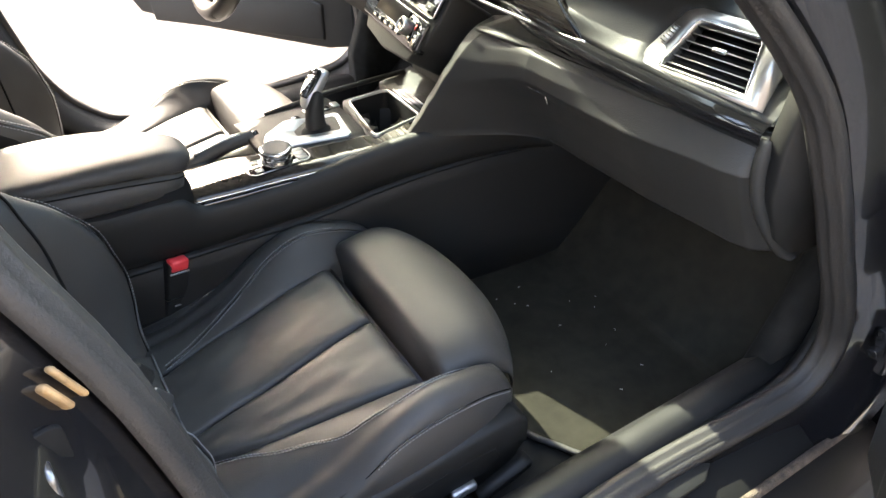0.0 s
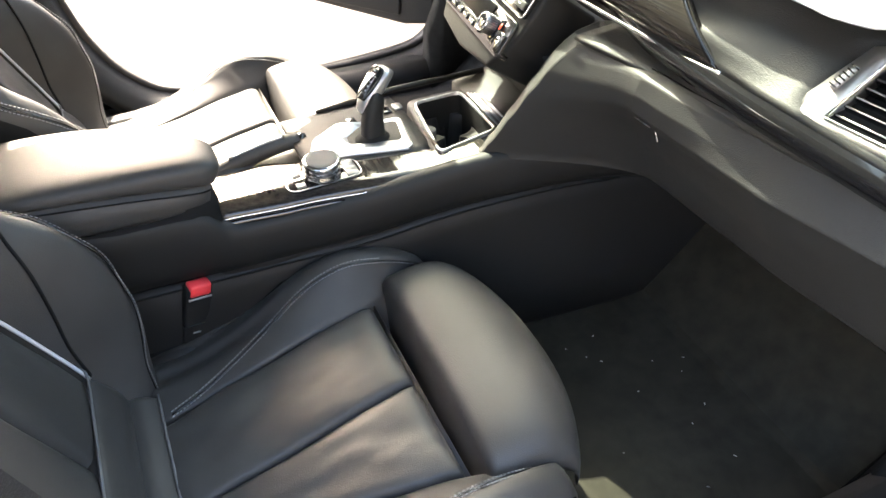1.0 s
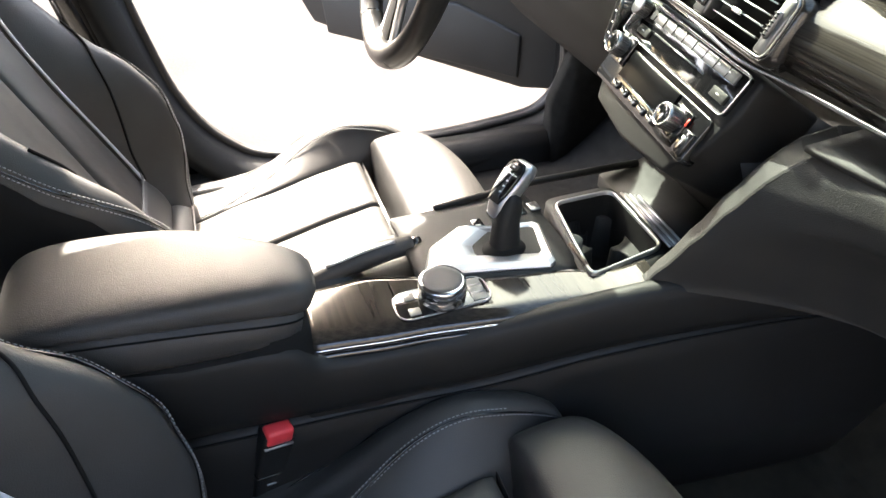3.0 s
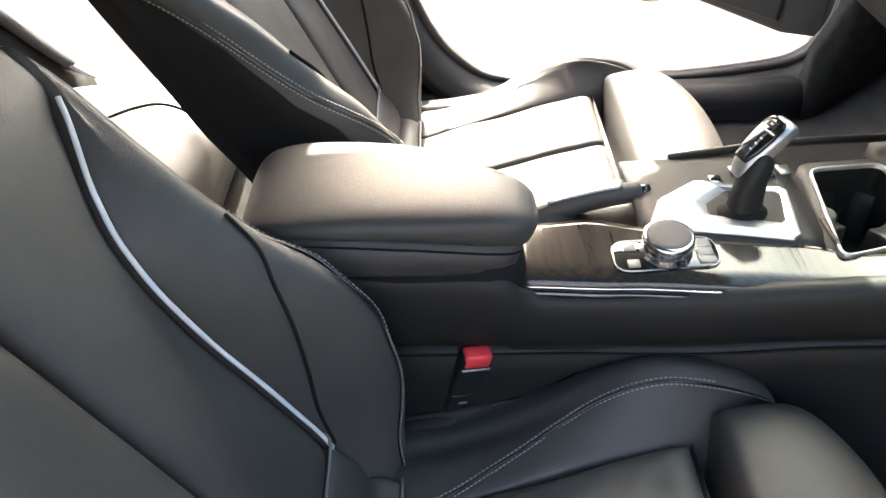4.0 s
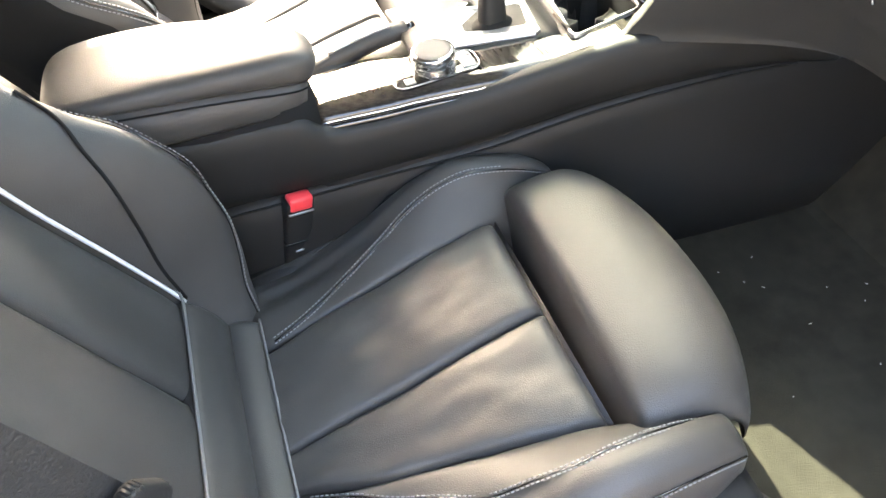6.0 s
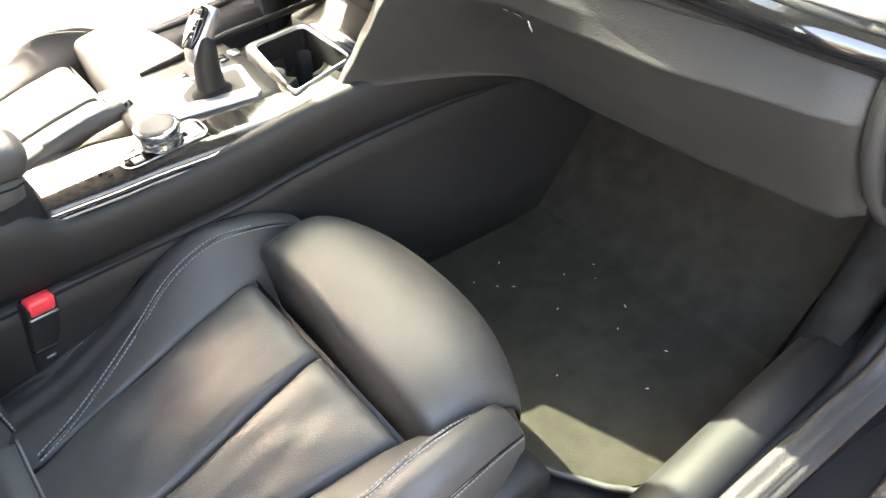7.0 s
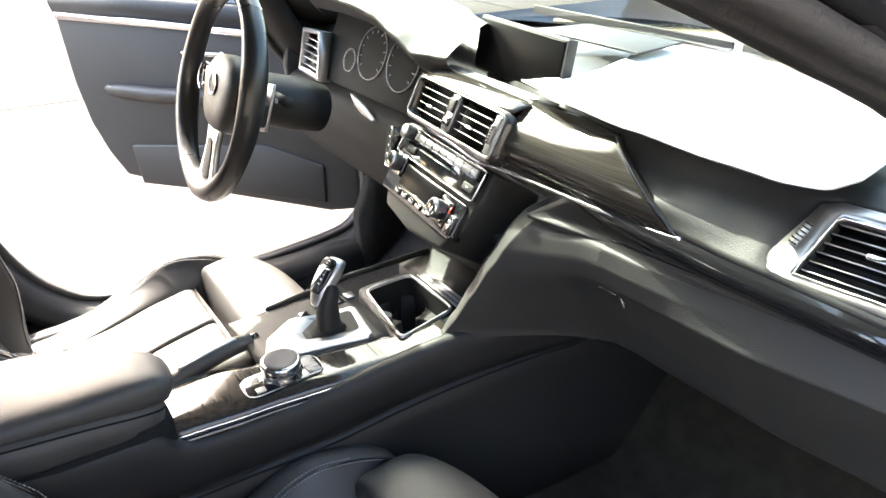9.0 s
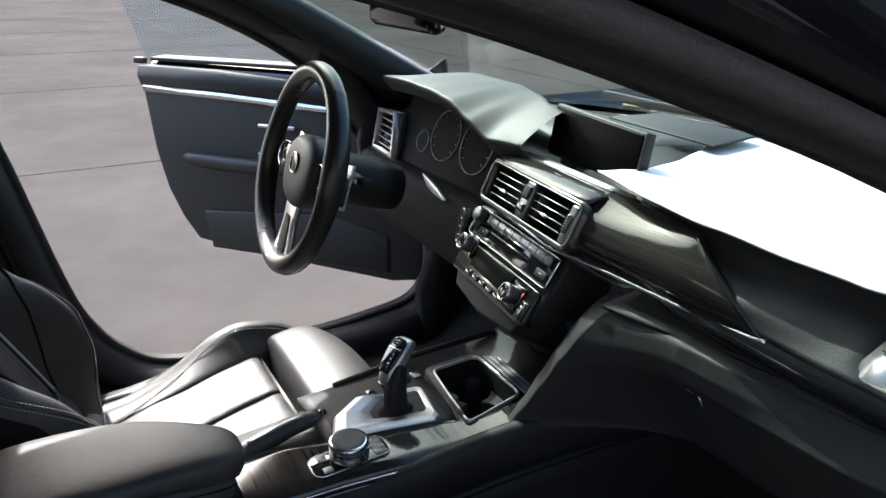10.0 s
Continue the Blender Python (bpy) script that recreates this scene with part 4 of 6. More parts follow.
def console():
    c = thing("centre_console", "black centre console with oak veneer and silver details", "console", at=(0, 0.05, FLOOR))
    rings = []
    for y, xr, top in ((-0.52, 0.080, 0.59), (-0.40, 0.092, 0.60), (-0.135, 0.096, 0.60), (-0.125, 0.103, 0.625), (0.02, 0.112, 0.631), (0.14, 0.126, 0.637), (0.222, 0.140, 0.639), (0.226, 0.140, 0.56), (0.40, 0.162, 0.56), (0.404, 0.164, 0.645), (0.60, 0.182, 0.62), (0.95, 0.205, 0.58)):
        xl = -min(xr, 0.135)
        rings.append([Vector((x, y, z)) for x, z in ((xl + 0.012, top), (0, top + 0.001), (xr - 0.012, top), (xr, top - 0.012), (xr + 0.004, top - 0.06), (xr + 0.012, 0.48), (xr + 0.03, FLOOR), (xl - 0.03, FLOOR), (xl - 0.012, 0.48), (xl - 0.004, top - 0.06), (xl, top - 0.012))])
    jp("body", loft(rings), PLASTIC, c)
    # soft knee roll along the side, tapering to a point under the dashboard
    rings = []
    for y, x, zt, zb in ((-0.50, 0.092, 0.664, 0.542), (-0.30, 0.099, 0.663, 0.542), (-0.150, 0.105, 0.661, 0.543), (-0.128, 0.106, 0.655, 0.543), (-0.112, 0.105, 0.626, 0.543), (-0.08, 0.106, 0.624, 0.544), (0.0, 0.113, 0.629, 0.549), (0.10, 0.126, 0.640, 0.558), (0.20, 0.143, 0.664, 0.582), (0.275, 0.156, 0.680, 0.594),
            (0.345, 0.166, 0.683, 0.600), (0.43, 0.176, 0.675, 0.604), (0.52, 0.184, 0.643, 0.600), (0.58, 0.188, 0.610, 0.588), (0.605, 0.189, 0.594, 0.582)):
        h = zt - zb
        rings.append([Vector((x + dx, y, zt + dz)) for dx, dz in ((-0.03, 0.0), (-0.006, 0.001), (0.006, -min(0.006, 0.1 * h)), (0.012, -h * 0.5), (0.009, -h), (-0.02, -h - 0.004))])
    jp("knee_roll", loft(rings), PLASTIC, c, "soft grained roll along the console side", subsurf=1)
    # side of the console below the roll
    foot = [(-0.50, 0.101, 0.538), (-0.20, 0.111, 0.538), (-0.05, 0.117, 0.541), (0.05, 0.128, 0.547), (0.12, 0.138, 0.557), (0.20, 0.152, 0.577), (0.28, 0.165, 0.591), (0.36, 0.176, 0.599), (0.45, 0.184, 0.601), (0.53, 0.190, 0.597), (0.60, 0.193, 0.585), (0.75, 0.200, 0.56), (0.97, 0.207, 0.53)]
    jp("roll_seam", tube(smooth_path([(x + 0.0005, y, z) for y, x, z in foot[:10]], 4), 0.0020, 6), BLACK, c)
    rings = []
    for y, x, z in foot:
        rings.append([Vector((x + dx, y, z + dz)) for dx, dz in ((-0.03, 0.012), (-0.006, 0.004), (0.0, -0.002), (0.004, -0.03), (0.012, -0.10), (0.022, -0.17))] + [Vector((x + 0.034, y, FLOOR - 0.01)), Vector((x - 0.02, y, FLOOR - 0.01))])
    jp("side_panel", loft(rings), PLASTIC, c, "dark grained side of the console")

    # veneer plate
    def plate(u, v):
        y = -0.118 + 0.423 * v
        xr = lerp_table([(-0.118, 0.090), (0.0, 0.104), (0.14, 0.124), (0.27, 0.149), (0.305, 0.150)], y)[0]
        xl = lerp_table([(-0.118, 0.0), (-0.03, -0.005), (0.05, 0.022), (0.09, 0.048), (0.20, 0.066), (0.27, 0.098), (0.305, 0.10)], y)[0]
        x = xl + (xr - xl) * u
        roll = 0.010 * max(0.0, (u - 0.72) / 0.28) ** 2
        return Vector((x, y, trim_z(y) + 0.008 - roll + 0.014 * max(0.0, (v - 0.70) / 0.30) ** 2))
    jp("veneer", grid(plate, 12, 30, (0, 0, -0.012)), WOOD, c, "dark gloss oak veneer plate")
    edge = [plate(1, k / 30) + Vector((0.001, 0, -0.003)) for k in range(31)]
    jp("chrome_edge", tube([plate(0.2, 0) + Vector((0, -0.002, -0.002)), *edge[:26]], 0.0018, 6), CHROME, c, "thin chrome edging")
    jp("gloss_lip", tube([p + Vector((0.001, 0, -0.008)) for p in edge[:24]], 0.0062, 8), GLOSS, c)

    # shifter panel
    def panel(u, v):
        y = 0.035 + 0.20 * v
        xl, xr = -0.118, lerp_table([(0.035, 0.02), (0.09, 0.05), (0.235, 0.075)], y)[0]
        return Vector((xl + (xr - xl) * u, y, trim_z(y) + 0.0065 + 0.006 * math.sin(math.pi * u)))
    jp("shifter_panel", grid(panel, 10, 10, (0, 0, -0.01)), PLASTIC, c, "dark grey panel round the gear selector")

    def on_top(x, y, h):
        return Vector((x, y, trim_z(y) + h))
    out = [(0.026, 0.040), (0.034, 0.085), (0.046, 0.145), (0.060, 0.198), (0.054, 0.208), (-0.028, 0.221), (-0.036, 0.215), (-0.042, 0.160), (-0.052, 0.110), (-0.022, 0.062)]
    inn = [(0.002, 0.116), (0.008, 0.118), (0.018, 0.150), (0.031, 0.194), (0.026, 0.200), (-0.020, 0.209), (-0.026, 0.204), (-0.031, 0.165), (-0.033, 0.150), (-0.012, 0.120)]
    fin = [0.004, 0.003, 0.0, 0.0, 0.0, 0.0, 0.0, 0.002, 0.007, 0.007]

    def between(k, h, lift):
        return [on_top(a[0] + (b[0] - a[0]) * k, a[1] + (b[1] - a[1]) * k, h + f * lift) for a, b, f in zip(out, inn, fin)]
    bm = loft([between(0.0, 0.004, 0.0), between(0.0, 0.010, 0.6), between(0.06, 0.0125, 0.9), between(0.35, 0.0145, 1.0), between(0.7, 0.0138, 0.5), between(0.95, 0.0125, 0.0), between(1.0, 0.0115, 0.0), between(1.0, 0.002, 0.0)], caps=False)
    jp("selector_bezel", bm, SILVER, c, "satin silver bezel with broad rear fin", smooth=False)
    jp("bezel_floor", loft([[on_top(x, y, 0.006) for x, y in inn], [on_top(x, y, 0.004) for x, y in inn]]), BLACK, c)
    for k, (x, y) in enumerate(((-0.056, 0.142), (-0.064, 0.208), (-0.067, 0.230), (-0.072, 0.172))):
        jp("console_key", rbox((0.020, 0.016, 0.005), on_top(x, y, 0.0125), None, 0.002), SATIN if k == 2 else GLOSS, c)
    # cup holder
    quad = [(-0.064, 0.352), (0.078, 0.350), (0.100, 0.232), (-0.064, 0.258)]

    def corners(grow, r, n=5):
        mx, my = sum(q[0] for q in quad) / 4, sum(q[1] for q in quad) / 4
        q2 = [Vector((mx + (x - mx) * (1 + grow / 0.085), my + (y - my) * (1 + grow / 0.052))) for x, y in quad]
        pts = []
        for i, c0 in enumerate(q2):
            a0, b0 = (q2[i - 1] - c0).normalized() * r, (q2[(i + 1) % 4] - c0).normalized() * r
            for k in range(n + 1):
                t = k / n
                pts.append(c0 + a0 * (1 - t) ** 2 + b0 * t * t)
        return [(p.x, p.y) for p in pts]
    fo, fi, fw = corners(0.0, 0.016), corners(-0.0045, 0.014), corners(-0.007, 0.014)
    cup = jp("cup_holder", loft([[on_top(x, y, 0.004) for x, y in fo], [on_top(x, y, 0.0155) for x, y in fo], [on_top(x, y, 0.017) for x, y in corners(-0.001, 0.016)], [on_top(x, y, 0.017) for x, y in corners(-0.0035, 0.014)], [on_top(x, y, 0.0155) for x, y in fi], [on_top(x, y, -0.004) for x, y in fi]], caps=False), SILVER, c, "silver-framed open cup holder")
    jp("well", loft([[on_top(x, y, 0.012) for x, y in fi], [on_top(x, y, -0.026) for x, y in fw], [on_top(x, y, -0.08) for x, y in fw]], caps=False), BLACK, cup)

    def tray(u, v):
        top = Vector((quad[0][0] + (quad[1][0] - quad[0][0]) * u, quad[0][1] + (quad[1][1] - quad[0][1]) * u))
        low = Vector((quad[3][0] + (quad[2][0] - quad[3][0]) * u, quad[3][1] + (quad[2][1] - quad[3][1]) * u))
        p = top.lerp(low, v)
        e = min(math.hypot(p.x + 0.022, p.y - 0.312), math.hypot(p.x - 0.050, p.y - 0.288), abs(p.y - 0.304 + 0.33 * p.x) + max(0, abs(p.x) - 0.05) + 0.024)
        drop = min(1.0, max(0.0, (0.0370 - e) / 0.003))
        return on_top(p.x, p.y, -0.022 - 0.068 * drop)
    jp("cup_tray", grid(tray, 72, 52, (0, 0, -0.012)), PLASTIC, cup, "dark tray with two round wells")
    jp("socket_cap", loft([[Vector((0.004 + r * math.cos(k * math.tau / 20), 0.258 + r * math.sin(k * math.tau / 20), 0.676 + h)) for k in range(20)] for r, h in ((0.0125, -0.06), (0.0135, -0.034), (0.013, -0.026), (0.0105, -0.024))]), HEADLINER, cup, "round grey socket cap")
    jp("rear_lip", rbox((0.05, 0.006, 0.005), on_top(0.055, 0.238, 0.015), None, 0.002), DIRT, cup)
    for k in range(5):
        jp("cover_bar", tube([on_top(-0.050 + 0.004 * k, 0.358 + 0.0046 * k, 0.016), on_top(0.082 + 0.002 * k, 0.354 + 0.0046 * k, 0.016)], 0.0021, 8), SATIN if k % 2 else SILVER, cup, "bright slat of the folded cover")
    big = [(0.002 + (x - 0.002) * 1.30, 0.30 + (y - 0.30) * 1.15) for x, y in fo]
    jp("surround", loft([[on_top(x, y, 0.011) for x, y in fo], [on_top(x, y, 0.008) for x, y in big], [on_top(x * 1.05, y, -0.05) for x, y in big]], caps=False), PLASTIC, c, "dark console surround")
    jp("front_tray", loft([[on_top(x, y, h) for x, y in ((-0.12, y0), (0.13, y0))] + [on_top(x, y, h - 0.02) for x, y in ((0.13, y0), (-0.12, y0))] for y0, h in ((0.362, 0.006), (0.40, 0.010), (0.44, 0.022))]), PLASTIC, c)
    jp("tray_rail", tube([on_top(-0.120, 0.10, 0.006), on_top(-0.128, 0.25, 0.012), on_top(-0.112, 0.42, 0.018)], 0.0055, 8), PLASTIC, c)
    # rotary controller
    kx, ky = 0.068, 0.050
    kb = thing("rotary_controller", "silver rotary control knob with surrounding keys on the console", "control knob", at=(kx, ky, trim_z(ky) + 0.008))
    pl = [(kx + x, ky + y) for x, y in rounded(0.050, 0.118, 0.016, 3, 0.0, 0.0)]
    jp("key_plate", loft([[on_top(x, y, 0.0060) for x, y in pl], [on_top(x, y, 0.0100) for x, y in pl], [on_top(kx + (x - kx) * 0.95, ky + (y - ky) * 0.97, 0.0106) for x, y in pl]]), GLOSS, kb)
    jp("plate_rim", tube([on_top(x, y, 0.0100) for x, y in pl + pl[:1]], 0.0009, 6), SILVER, kb, "thin bright surround")
    for sx in (-1, 0, 1):
        for sy, yy in ((1, 0.050), (-1, -0.044)):
            if sx == 0 and sy < 0:
                continue
            jp("menu_key", rbox((0.0128, 0.019 if sy > 0 else 0.014, 0.003), on_top(kx + sx * 0.0140, ky + yy - 0.006 * sy, 0.0106), None, 0.0010), GREYKEY, kb, "flat grey menu key")
    for sx in (-0.5, 0.5):
        jp("key_divider", rbox((0.0008, 0.019, 0.003), on_top(kx + sx * 0.0140, ky + 0.044, 0.0112), None, 0), SILVER, kb)
    prof = [(0.0285, 0.012), (0.0295, 0.016), (0.0272, 0.020), (0.0272, 0.026), (0.0288, 0.027), (0.0292, 0.036), (0.0275, 0.0385), (0.0252, 0.039)]
    jp("knob", loft([[Vector((kx + r * math.cos(k * math.tau / 40), ky + r * math.sin(k * math.tau / 40), trim_z(ky) + h)) for k in range(40)] for r, h in prof]), CHROME, kb, "brushed silver knob")
    jp("touch_top", loft([[Vector((kx + r * math.cos(k * math.tau / 40), ky + r * math.sin(k * math.tau / 40), trim_z(ky) + h)) for k in range(40)] for r, h in ((0.0248, 0.0385), (0.0245, 0.0398), (0.018, 0.0396), (0.004, 0.0392))]), HEADLINER, kb, "dull grey touch surface")


console()


def selector():
    g = thing("gear_selector", "black and silver electronic gear selector lever", "gear lever", at=(0, 0.155, 0.66))

    def ring(p, d, a, w, power=0.75, n=24):
        side = Vector((1, 0.15, 0))
        side = (side - d * side.dot(d)).normalized()
        fwd = side.cross(d)
        out = []
        for k in range(n):
            c0, s0 = math.cos(k * math.tau / n), math.sin(k * math.tau / n)
            out.append(Vector(p) + side * w * math.copysign(abs(c0) ** power, c0) + fwd * a * math.copysign(abs(s0) ** power, s0))
        return out, side, fwd
    up = Vector((-0.06, 0.05, 1)).normalized()
    lean = Vector((-0.22, 0.66, 0.72)).normalized()
    stem = [((0.004, 0.160, 0.640), 0.023, 0.020), ((0.002, 0.158, 0.665), 0.020, 0.0165), ((-0.002, 0.159, 0.690), 0.0185, 0.015), ((-0.010, 0.167, 0.714), 0.017, 0.016), ((-0.016, 0.176, 0.730), 0.013, 0.015)]
    jp("lever", loft([ring(p, up if i < 3 else lean, a, w, 0.8)[0] for i, (p, a, w) in enumerate(stem)]), PLASTIC, g, "black lever stem", subsurf=1)
    jp("boot", loft([[Vector((0.004 + a * math.cos(k * math.tau / 20), 0.158 + bb * math.sin(k * math.tau / 20), z)) for k in range(20)] for a, bb, z in ((0.028, 0.040, 0.650), (0.024, 0.032, 0.657), (0.017, 0.020, 0.668))]), BLACK, g, "creased black boot", subsurf=1)
    o, n = Vector((-0.022, 0.168, 0.728)), 0
    head = [(-0.040, 0.006, 0.008, -0.006), (-0.034, 0.010, 0.0125, -0.003), (-0.018, 0.0125, 0.0165, 0.0), (0.008, 0.0135, 0.0195, 0.0), (0.030, 0.0125, 0.0198, 0.0), (0.041, 0.010, 0.0180, -0.002), (0.0455, 0.006, 0.0125, -0.004)]
    _, side, fwd = ring(o, lean, 1, 1)
    face = fwd if fwd.z > 0 else -fwd
    jp("grip", loft([ring(o + lean * t + face * e, lean, a, w)[0] for t, a, w, e in head]), SILVER, g, "satin silver grip", subsurf=1)
    m = Matrix(((side.x, -face.x, lean.x, o.x), (side.y, -face.y, lean.y, o.y), (side.z, -face.z, lean.z, o.z), (0, 0, 0, 1)))
    rim = [(-0.011, -0.022), (0.011, -0.022), (0.0165, -0.005), (0.0185, 0.016), (0.0175, 0.032), (0.012, 0.039), (-0.012, 0.039), (-0.0175, 0.032), (-0.0185, 0.016), (-0.0165, -0.005)]
    inlay = jp("grip_inlay", outline([(x * 0.86, z) for x, z in rim], 0.006, m @ pose(0, -0.0142, 0), 0.0015), GLOSS, g, "gloss black inlay with selector marks")
    jp("divider", rbox((0.027, 0.0015, 0.0022), (0, -0.0144, 0.020), m, 0.0004), CHROME, inlay)
    jp("park_key", rbox((0.016, 0.002, 0.008), (0, -0.0144, 0.029), m, 0.0008), PLASTIC, inlay)
    jp("key_mark", rbox((0.004, 0.0006, 0.0022), (0, -0.0157, 0.029), m, 0), INK, inlay)
    for k in range(3):
        jp("key_mark", rbox((0.0028, 0.0006, 0.0022), (0.003, -0.0144, 0.010 - 0.008 * k), m, 0), INK, inlay)


selector()


def handbrake():
    h = thing("parking_brake", "black leather parking brake lever with silver trim", "brake lever", at=(-0.045, -0.03, 0.635))
    p = smooth_path([(-0.034, -0.112, 0.628), (-0.038, -0.06, 0.640), (-0.044, 0.0, 0.650), (-0.049, 0.046, 0.651)], 6)
    jp("lever", tube(p, [0.0125 + 0.003 * math.sin(k / (len(p) - 1) * math.pi) for k in range(len(p))], 12), LEATHER, h)
    jp("lever_strip", tube([q + Vector((0.004, -0.002, 0.0135)) for q in p[5:16]], 0.003, 6), SILVER, h)
    jp("button", tube([p[-1], p[-1] + Vector((-0.002, 0.012, 0.0))], 0.009, 12), GLOSS, h, "gloss release button")
    jp("boot", loft([[Vector((-0.042 + a * math.cos(k * math.tau / 16), -0.075 + b * math.sin(k * math.tau / 16), z)) for k in range(16)] for a, b, z in ((0.036, 0.055, 0.618), (0.026, 0.042, 0.634), (0.014, 0.028, 0.646))]), LEATHER, h, subsurf=1)


handbrake()


def armrest():
    a = thing("armrest", "black leather centre armrest lid over the console box", "armrest", at=(0.02, -0.25, 0.65))
    rows = ((-0.425, -0.03, 0.070, 0.708, 0.700), (-0.415, -0.055, 0.094, 0.730, 0.708), (-0.38, -0.066, 0.103, 0.746, 0.716), (-0.25, -0.058, 0.108, 0.746, 0.708), (-0.19, -0.035, 0.108, 0.744, 0.702),
        (-0.15, -0.008, 0.107, 0.742, 0.697), (-0.115, 0.012, 0.103, 0.737, 0.692), (-0.101, 0.022, 0.096, 0.727, 0.690), (-0.096, 0.030, 0.088, 0.716, 0.692))
    rings = []
    for y, xl, xr, zt, zb in rows:
        c, w, h = (xl + xr) / 2, (xr - xl) / 2, zt - zb
        lean = 0.016 * max(0.0, min(1.0, (y + 0.22) / 0.10))
        rings.append([Vector((c + w * x, y - lean * (1 - z), zb + h * z)) for x, z in ((-1, 0.0), (-1.01, 0.45), (-0.94, 0.82), (-0.72, 0.97), (-0.3, 1.0), (0.3, 1.0), (0.72, 0.97), (0.94, 0.82), (1.01, 0.45), (1, 0.0))])
    jp("pad", loft(rings), LEATHER, a, "padded leather top", subsurf=2)
    rings, edge = [], []
    for y, xl, xr, zt, zb in rows[1:8]:
        y2 = y - 0.016 * max(0.0, min(1.0, (y + 0.22) / 0.10))
        low = 0.668 - 0.03 * (y + 0.4) * 0.6
        rings.append([Vector((x, y2 - e, z)) for x, z, e in ((xl + 0.004, low, 0.010), (xl + 0.001, low + 0.006, 0.006), (xl + 0.001, zb + 0.004, 0.0), (xr - 0.001, zb + 0.004, 0.0), (xr - 0.001, low + 0.006, 0.006), (xr - 0.004, low, 0.010))])
        edge.append(Vector((xr + 0.0004, y2, zb + 0.001)))
    jp("lid_base", loft(rings), LEATHER, a, "leather-wrapped side of the lid")
    jp("seam", tube(smooth_path(edge, 5), 0.0013, 6), BLACK, a)
    rings = [[Vector((c + w * x, y, z)) for x, z in ((-1, 0.58), (-1.0, 0.672), (1.0, 0.672), (1, 0.58))] for y, c, w in ((-0.41, 0.02, 0.07), (-0.25, 0.024, 0.079), (-0.15, 0.049, 0.056), (-0.112, 0.054, 0.043))]
    jp("box_rim", loft(rings), BLACK, a)


armrest()


